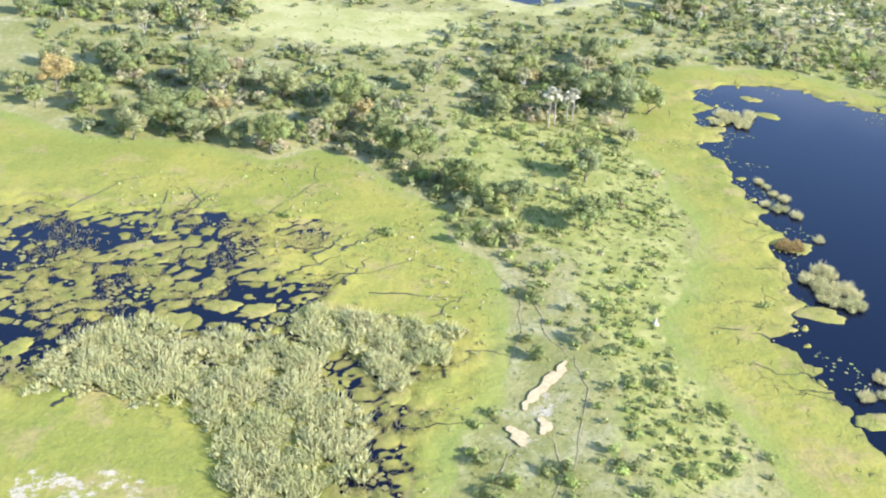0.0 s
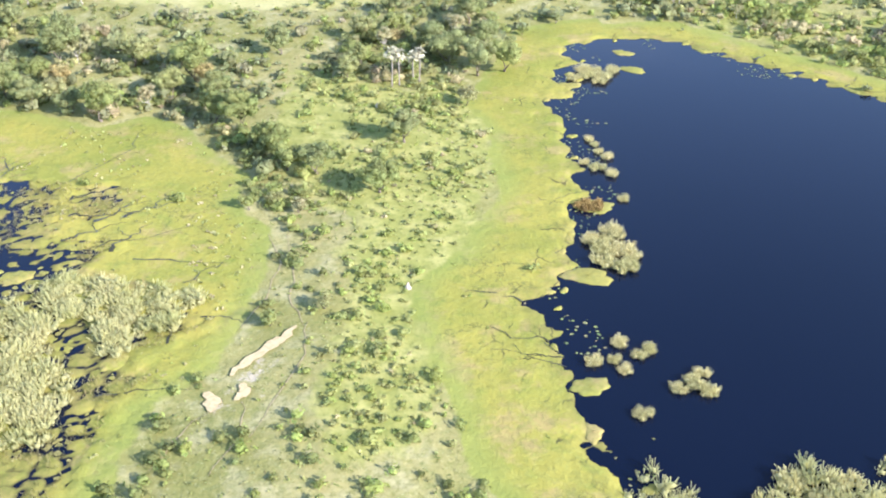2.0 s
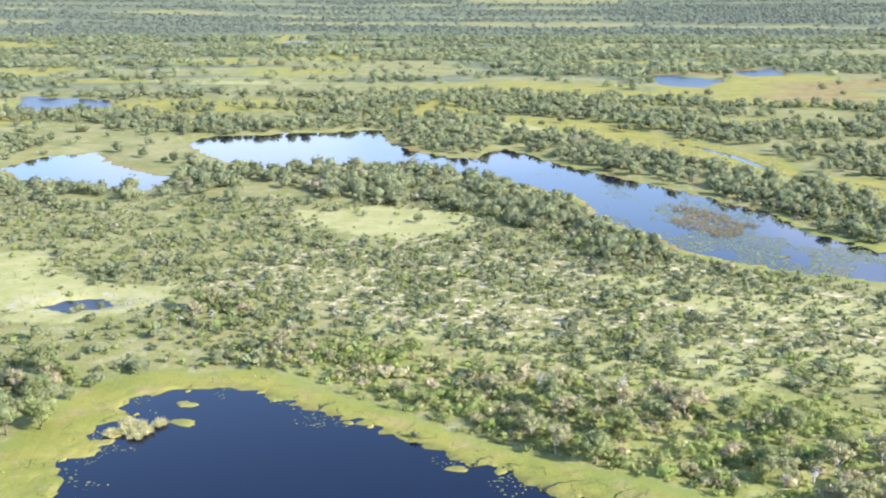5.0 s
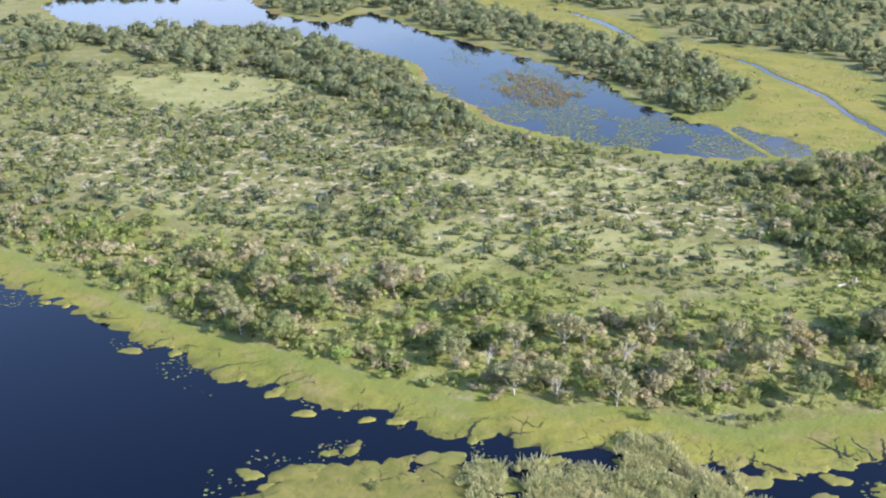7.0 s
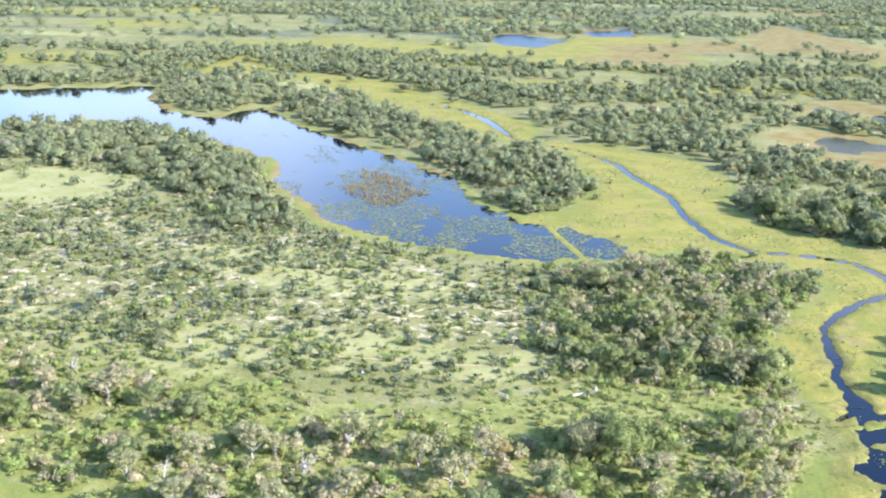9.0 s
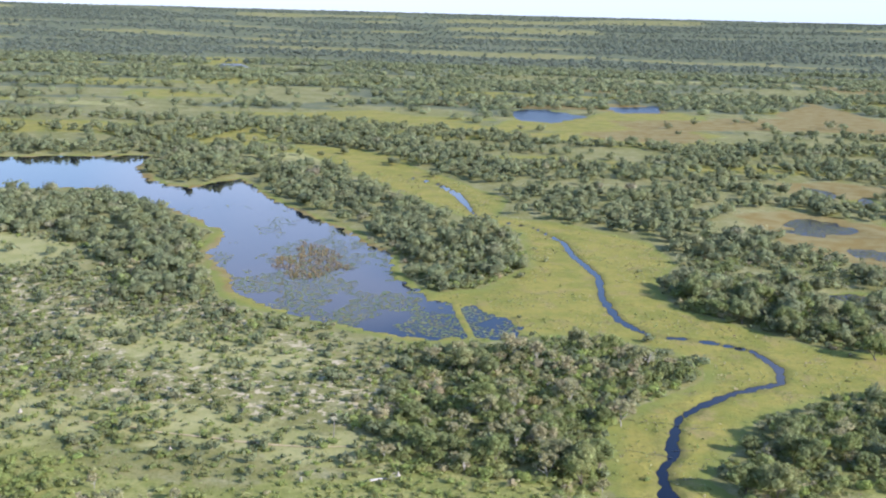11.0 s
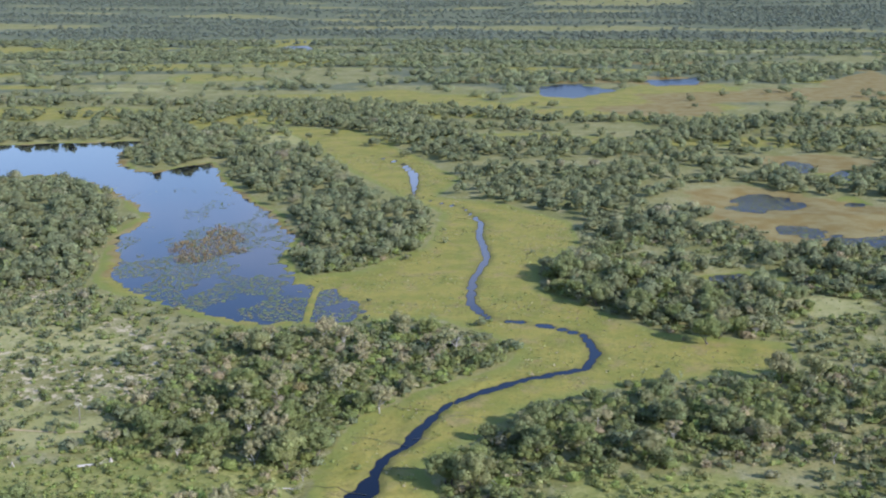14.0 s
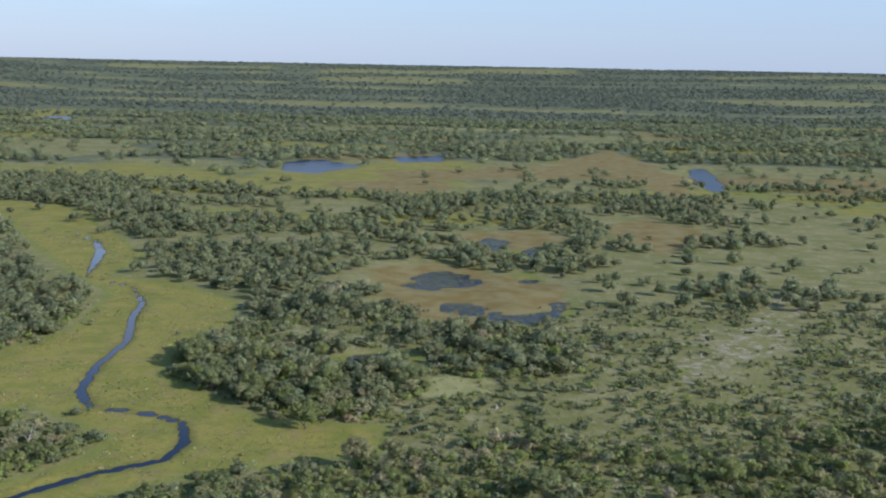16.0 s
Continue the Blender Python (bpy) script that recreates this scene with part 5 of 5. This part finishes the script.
def pads(rng, x, y, z, radius, corners=9, rough=0.45):
    """Flat uneven discs with a slight rim, as rings of corner points."""
    a = np.arange(corners) / corners * 6.2832
    r = radius[:, None] * (1 + rng.uniform(-rough, rough, (len(x), corners)))
    return np.stack([x[:, None] + np.cos(a) * r * rng.uniform(0.8, 1.25, (len(x), 1)), y[:, None] + np.sin(a) * r, np.repeat(z[:, None], corners, 1)], -1)


def floating_mat(seed):
    """An island of floating grass: an uneven low dome with a soft edge."""
    r = np.random.default_rng(seed)
    n, rings, verts, faces = 30, (0.0, 0.5, 0.85, 1.0, 1.03), [], []
    turn = np.arange(n) * 6.2832 / n
    edge = 1 + sum(r.uniform(0.12, 0.34) / h**0.6 * np.sin(h * turn + r.uniform(0, 6.28)) for h in (2, 3, 5, 7, 9)) * 0.8
    for ring, rise in zip(rings, (0.34, 0.30, 0.22, 0.10, -0.25)):
        for k in range(n):
            a = 6.2832 * k / n
            verts.append((math.cos(a) * ring * edge[k] * 1.25, math.sin(a) * ring * edge[k] * 0.85, rise + r.uniform(-0.05, 0.05)))
    for i in range(len(rings) - 1):
        for k in range(n):
            faces.append((i * n + k, i * n + n + k, i * n + n + (k + 1) % n, i * n + (k + 1) % n))
    return tagged(new("floating_mat", solid("floating_mat", verts, faces, FLOAT_MAT)), "yellow-green island of floating grass on dark water", "floating grass", "floating mats")


MATS = [floating_mat(s) for s in (1, 2, 3, 4)]


def put_mat(x, y, size, turn):
    m = Matrix.Translation((x, y, 0.0)) @ Matrix.Rotation(turn, 4, "Z") @ Matrix.Diagonal((size, size, 1.0, 1))
    model = MATS[int(stand.integers(0, 4))]
    set_down(model, m)


for x, y, size in ((100, 214, 4.0), (103, 245, 3.4), (118, 333, 3.0), (116, 347, 2.6), (142, 351, 2.2), (196, 301, 2.2), (242, 268, 2.0), (272, 248, 4.0), (246, 244, 3.5), (255, 243, 4.0), (264, 241, 2.5), (250, 239, 3.5), (99, 176, 3.0), (278, 236, 3.0), (284, 238, 3.4), (164, 168, 3.0), (170, 162, 2.4), (175, 160, 3.6), (466, 306, 3.0), (455, 300, 3.0), (468, 319, 3.0), (476, 316, 2.6), (461, 318, 2.4), (482, 320, 2.6), (478, 330, 2.0), (480, 313, 3.5), (94, 312, 4), (98, 319, 3)):
    put_mat(x, y, size, stand.uniform(-0.5, 0.5))
for _ in range(170):
    x, y = stand.uniform(215, 440), stand.uniform(205, 254)
    edge = max(near(RAFTS, np.array([x]), np.array([y]))[0], near(LAKE_REEDS, np.array([x]), np.array([y]))[0] - 2)
    if -5 < edge < 2 and signed(LAKE, np.array([x]), np.array([y]))[0] > 0:
        put_mat(x, y, stand.uniform(0.8, 2.6), stand.uniform(-0.6, 0.6))
for x, y, size in ((334, 238, 3.6), (327, 248, 2.8), (347, 244, 3.4), (356, 245, 3.8), (347, 231, 2.6), (380, 250, 3.0), (311, 240, 3.0), (352, 238, 2.4), (360, 228, 2.8), (342, 240, 2.0)):
    put_mat(x, y, size, stand.uniform(-0.5, 0.5))

# scalloped edge of the floating grass
for line in (SHORE, NORTH, [(89, 307), (100, 315), (101, 337), (108, 357), (129, 361), (151, 345)], [(99, 289), (89, 307)], [(111, 146), (98, 161), (92, 187), (88, 203), (99, 218)]):
    for (ax, ay), (bx, by) in zip(line, line[1:]):
        reach = math.hypot(bx - ax, by - ay)
        for k in range(int(reach / 11.0)):
            f = (k + stand.uniform()) / (reach / 11.0)
            put_mat(ax + (bx - ax) * f + stand.uniform(-2.2, 2.2), ay + (by - ay) * f + stand.uniform(-2.2, 2.2), stand.uniform(0.7, 2.3), stand.uniform(0, 3.1))
for _ in range(60):
    x, y = stand.uniform(-110, 15), stand.uniform(150, 246)
    if near(MARSH_POOLS, np.array([x]), np.array([y]))[0] > -1 and bumps(x, y, 17, 53) > 0.42:
        put_mat(x, y, stand.uniform(0.9, 3.2), stand.uniform(0, 3.1))

# broken mats in the flooded meadow
rng = np.random.default_rng(19)
x, y = jitter(rng, -125, 25, 138, 252, 1.15)
d = near(MARSH_POOLS, x, y)
cover = bumps(x, y, 15, 29, 3) + np.clip(1 - d / 9, 0, 1) * 0.16
ok = (d > -2) & (water_depth(x, y) > 0) & (cover > rng.uniform(0.55, 1.0, len(x)))
x, y = x[ok], y[ok]
ring = pads(rng, x, y, rng.uniform(0.03, 0.16, len(x)), rng.uniform(0.25, 0.85, len(x)))
tagged(new("broken_mats", polygons("broken_mats", ring, 9, OLD_MAT)), "broken rafts of floating grass over dark marsh water", "floating grass", kind="stuff")

# tawny sedge that stands in and round the flooded pools
x, y = jitter(rng, -120, 30, 140, 262, 1.25)
ok = (near(MARSH_POOLS, x, y) > -5) & (water_depth(x, y) < 1.0) & (rng.uniform(0, 1, len(x)) < np.clip((bumps(x, y, 8, 131, 3) - 0.46) * 6, 0, 0.8))
x, y = x[ok], y[ok]
q = blades(rng, x, y, np.maximum(height(x, y), 0.0) - 0.05, rng.uniform(0.5, 1.1, len(x)), rng.uniform(0.5, 1.0, len(x)), 10)
tagged(new("pool_sedge", polygons("pool_sedge", q, 4, TAWNY_SEDGE, np.repeat(rng.uniform(0, 1, len(x)), 10))), "tawny olive sedge standing in dark marsh water", "sedge", kind="stuff")

# flooded grass over the shallow ponds
x, y = jitter(rng, 565, 725, 535, 905, 1.7)
ok = (near(SMALL_PONDS + OCHRE[:1], x, y) > -3) & (water_depth(x, y) > -2.5) & (rng.uniform(0, 1, len(x)) < np.clip((bumps(x, y, 12, 151, 3) - 0.30) * 4, 0.1, 0.85))
x, y = x[ok], y[ok]
q = blades(rng, x, y, np.maximum(height(x, y), 0.0) - 0.05, rng.uniform(0.6, 1.2, len(x)), rng.uniform(0.35, 0.7, len(x)), 7)
tagged(new("flooded_grass", polygons("flooded_grass", q, 4, TAWNY_SEDGE, np.repeat(rng.uniform(0, 1, len(x)), 7))), "thin tawny grass standing in shallow ponds", "grass", kind="stuff")

# lily pads along the edges and over the long lake
x, y = jitter(rng, 80, 470, 150, 370, 1.1)
d = water_depth(x, y)
ok = (d > 0) & (d < 9) & (bumps(x, y, 9, 33, 2) > 0.56 + 0.012 * d) & (rng.uniform(0, 1, len(x)) < 0.4)
x, y = x[ok], y[ok]
ring = [pads(rng, x, y, rng.uniform(0.03, 0.07, len(x)), rng.uniform(0.15, 0.42, len(x)), 7)]
tones = [rng.uniform(0, 1, len(x))]
x, y = jitter(rng, 230, 450, 465, 800, 1.35)
d = near([LONG_LAKE], x, y)
ok = (d > 0) & (rng.uniform(0, 1, len(x)) < np.clip((760 - y) / 200, 0, 1) * 0.8) & (bumps(x, y * 0.8, 20, 37, 4) > np.where((x > 408) & (y < 530), 0.30, 0.46) + 0.08 * np.clip((y - 520) / 150, 0, 1))
x, y = x[ok], y[ok]
ring.append(pads(rng, x, y, rng.uniform(0.03, 0.07, len(x)), rng.uniform(0.25, 0.85, len(x)), 7, 0.6))
tones.append(rng.uniform(0, 1, len(x)))
x, y = jitter(rng, 570, 720, 540, 900, 1.5)
d = water_depth(x, y)
ok = (near(SMALL_PONDS, x, y) > -12) & (d > 0) & (rng.uniform(0, 1, len(x)) < 0.55)
x, y = x[ok], y[ok]
ring.append(pads(rng, x, y, rng.uniform(0.03, 0.09, len(x)), rng.uniform(0.3, 0.85, len(x)), 7))
tones.append(rng.uniform(0.4, 1, len(x)))
tagged(new("lily_pads", polygons("lily_pads", np.concatenate(ring), 7, LILY, np.concatenate(tones))), "scattered green and brown lily pads on still water", "lily pads", kind="stuff")

BROWN_ISLE = [(323, 571), (319, 609), (323, 644), (342, 626), (353, 588), (346, 564), (331, 563)]
x, y = jitter(rng, 300, 420, 480, 690, 2.0)
ok = (near([BROWN_ISLE], x, y) + (bumps(x, y, 12, 5, 2) - 0.5) * 20 > 0) & (rng.uniform(0, 1, len(x)) < 0.7)
x, y = x[ok], y[ok]
q = blades(rng, x, y, np.full(len(x), -0.1), rng.uniform(0.7, 1.4, len(x)), rng.uniform(0.7, 1.5, len(x)), 14)
tagged(new("sedge_island", polygons("sedge_island", q, 4, SEDGE_BROWN, np.repeat(rng.uniform(0, 1, len(x)), 14))), "brown dead sedge standing in shallow lake water", "sedge", kind="stuff")
rust = blades(np.random.default_rng(3), *(np.random.default_rng(4).uniform(-1, 1, (2, 60)) * np.array([[3.2], [2.6]]) + np.array([[101.0], [245.0]])), np.zeros(60), np.full(60, 0.7), np.full(60, 1.3), 24)
tagged(new("rust_sedge", polygons("rust_sedge", rust, 4, SEDGE_BROWN, np.full(60 * 24, 0.6))), "rust-coloured round tussock of sedge at the shore", "sedge")


# ---- small things on the veld ----
def mound(seed):
    r = np.random.default_rng(seed)
    n, verts, faces = 12, [], []
    for ring, z in ((1.3, -0.2), (0.95, 0.3), (0.6, 0.9), (0.38, 1.6), (0.15, 2.1)):
        for k in range(n):
            a = 6.2832 * k / n
            q = ring * r.uniform(0.8, 1.2)
            verts.append((math.cos(a) * q + z * 0.1, math.sin(a) * q, z + r.uniform(-0.1, 0.1)))
    for i in range(4):
        for k in range(n):
            faces.append((i * n + k, i * n + (k + 1) % n, i * n + n + (k + 1) % n, i * n + n + k))
    faces.append(tuple(4 * n + k for k in range(n)))
    return tagged(new("termite_mound", solid("termite_mound", verts, faces, CLAY)), "bleached pale clay termite mound in the grass", "termite mound", "termite mounds")


MOUNDS = [mound(1), mound(2)]
for x, y in ((243, 378), (276, 376), (370, 333), (396, 339), (420, 315), (413, 304), (640, 484), (604, 462), (640, 452), (739, 560), (60, 362), (34, 352), (330, 350), (44, 296), (62, 206)):
    plant(MOUNDS, x, y, stand.uniform(0.5, 0.8), stand, 1.0)


def fallen_tree(seed):
    r = np.random.default_rng(seed)
    verts, faces = [], []
    stem = limb(r, (0, 0, 0.35), (1, 0.2, 0.02), 9.0, 0.08, 6)
    tube(verts, faces, stem, [0.4, 0.36, 0.32, 0.28, 0.22, 0.16, 0.08], 7)
    top = new("fallen_tree")
    part("trunk", solid("trunk", verts, faces, PALE_BARK), top)
    for k in range(10):
        verts, faces = [], []
        a = r.uniform(-1.2, 1.2)
        tube(verts, faces, limb(r, stem[r.integers(2, 6)], (math.cos(a), math.sin(a) * 1.4, r.uniform(0.0, 0.5)), r.uniform(2, 4), 0.25), [0.13, 0.1, 0.07, 0.05, 0.02], 5)
        part("branch", solid("branch", verts, faces, PALE_BARK), top)
    return tagged(top, "fallen bleached tree trunk with broken branches in grass", "fallen tree")


log = fallen_tree(8)
log.matrix_basis = pose(388, 334, float(height(np.array([388.0]), np.array([334.0]))[0]), 0, 0, 12)
copy_thing(log, pose(446, 330, 0.35, 0, 0, -8) @ Matrix.Diagonal((0.8, 0.8, 0.8, 1)))
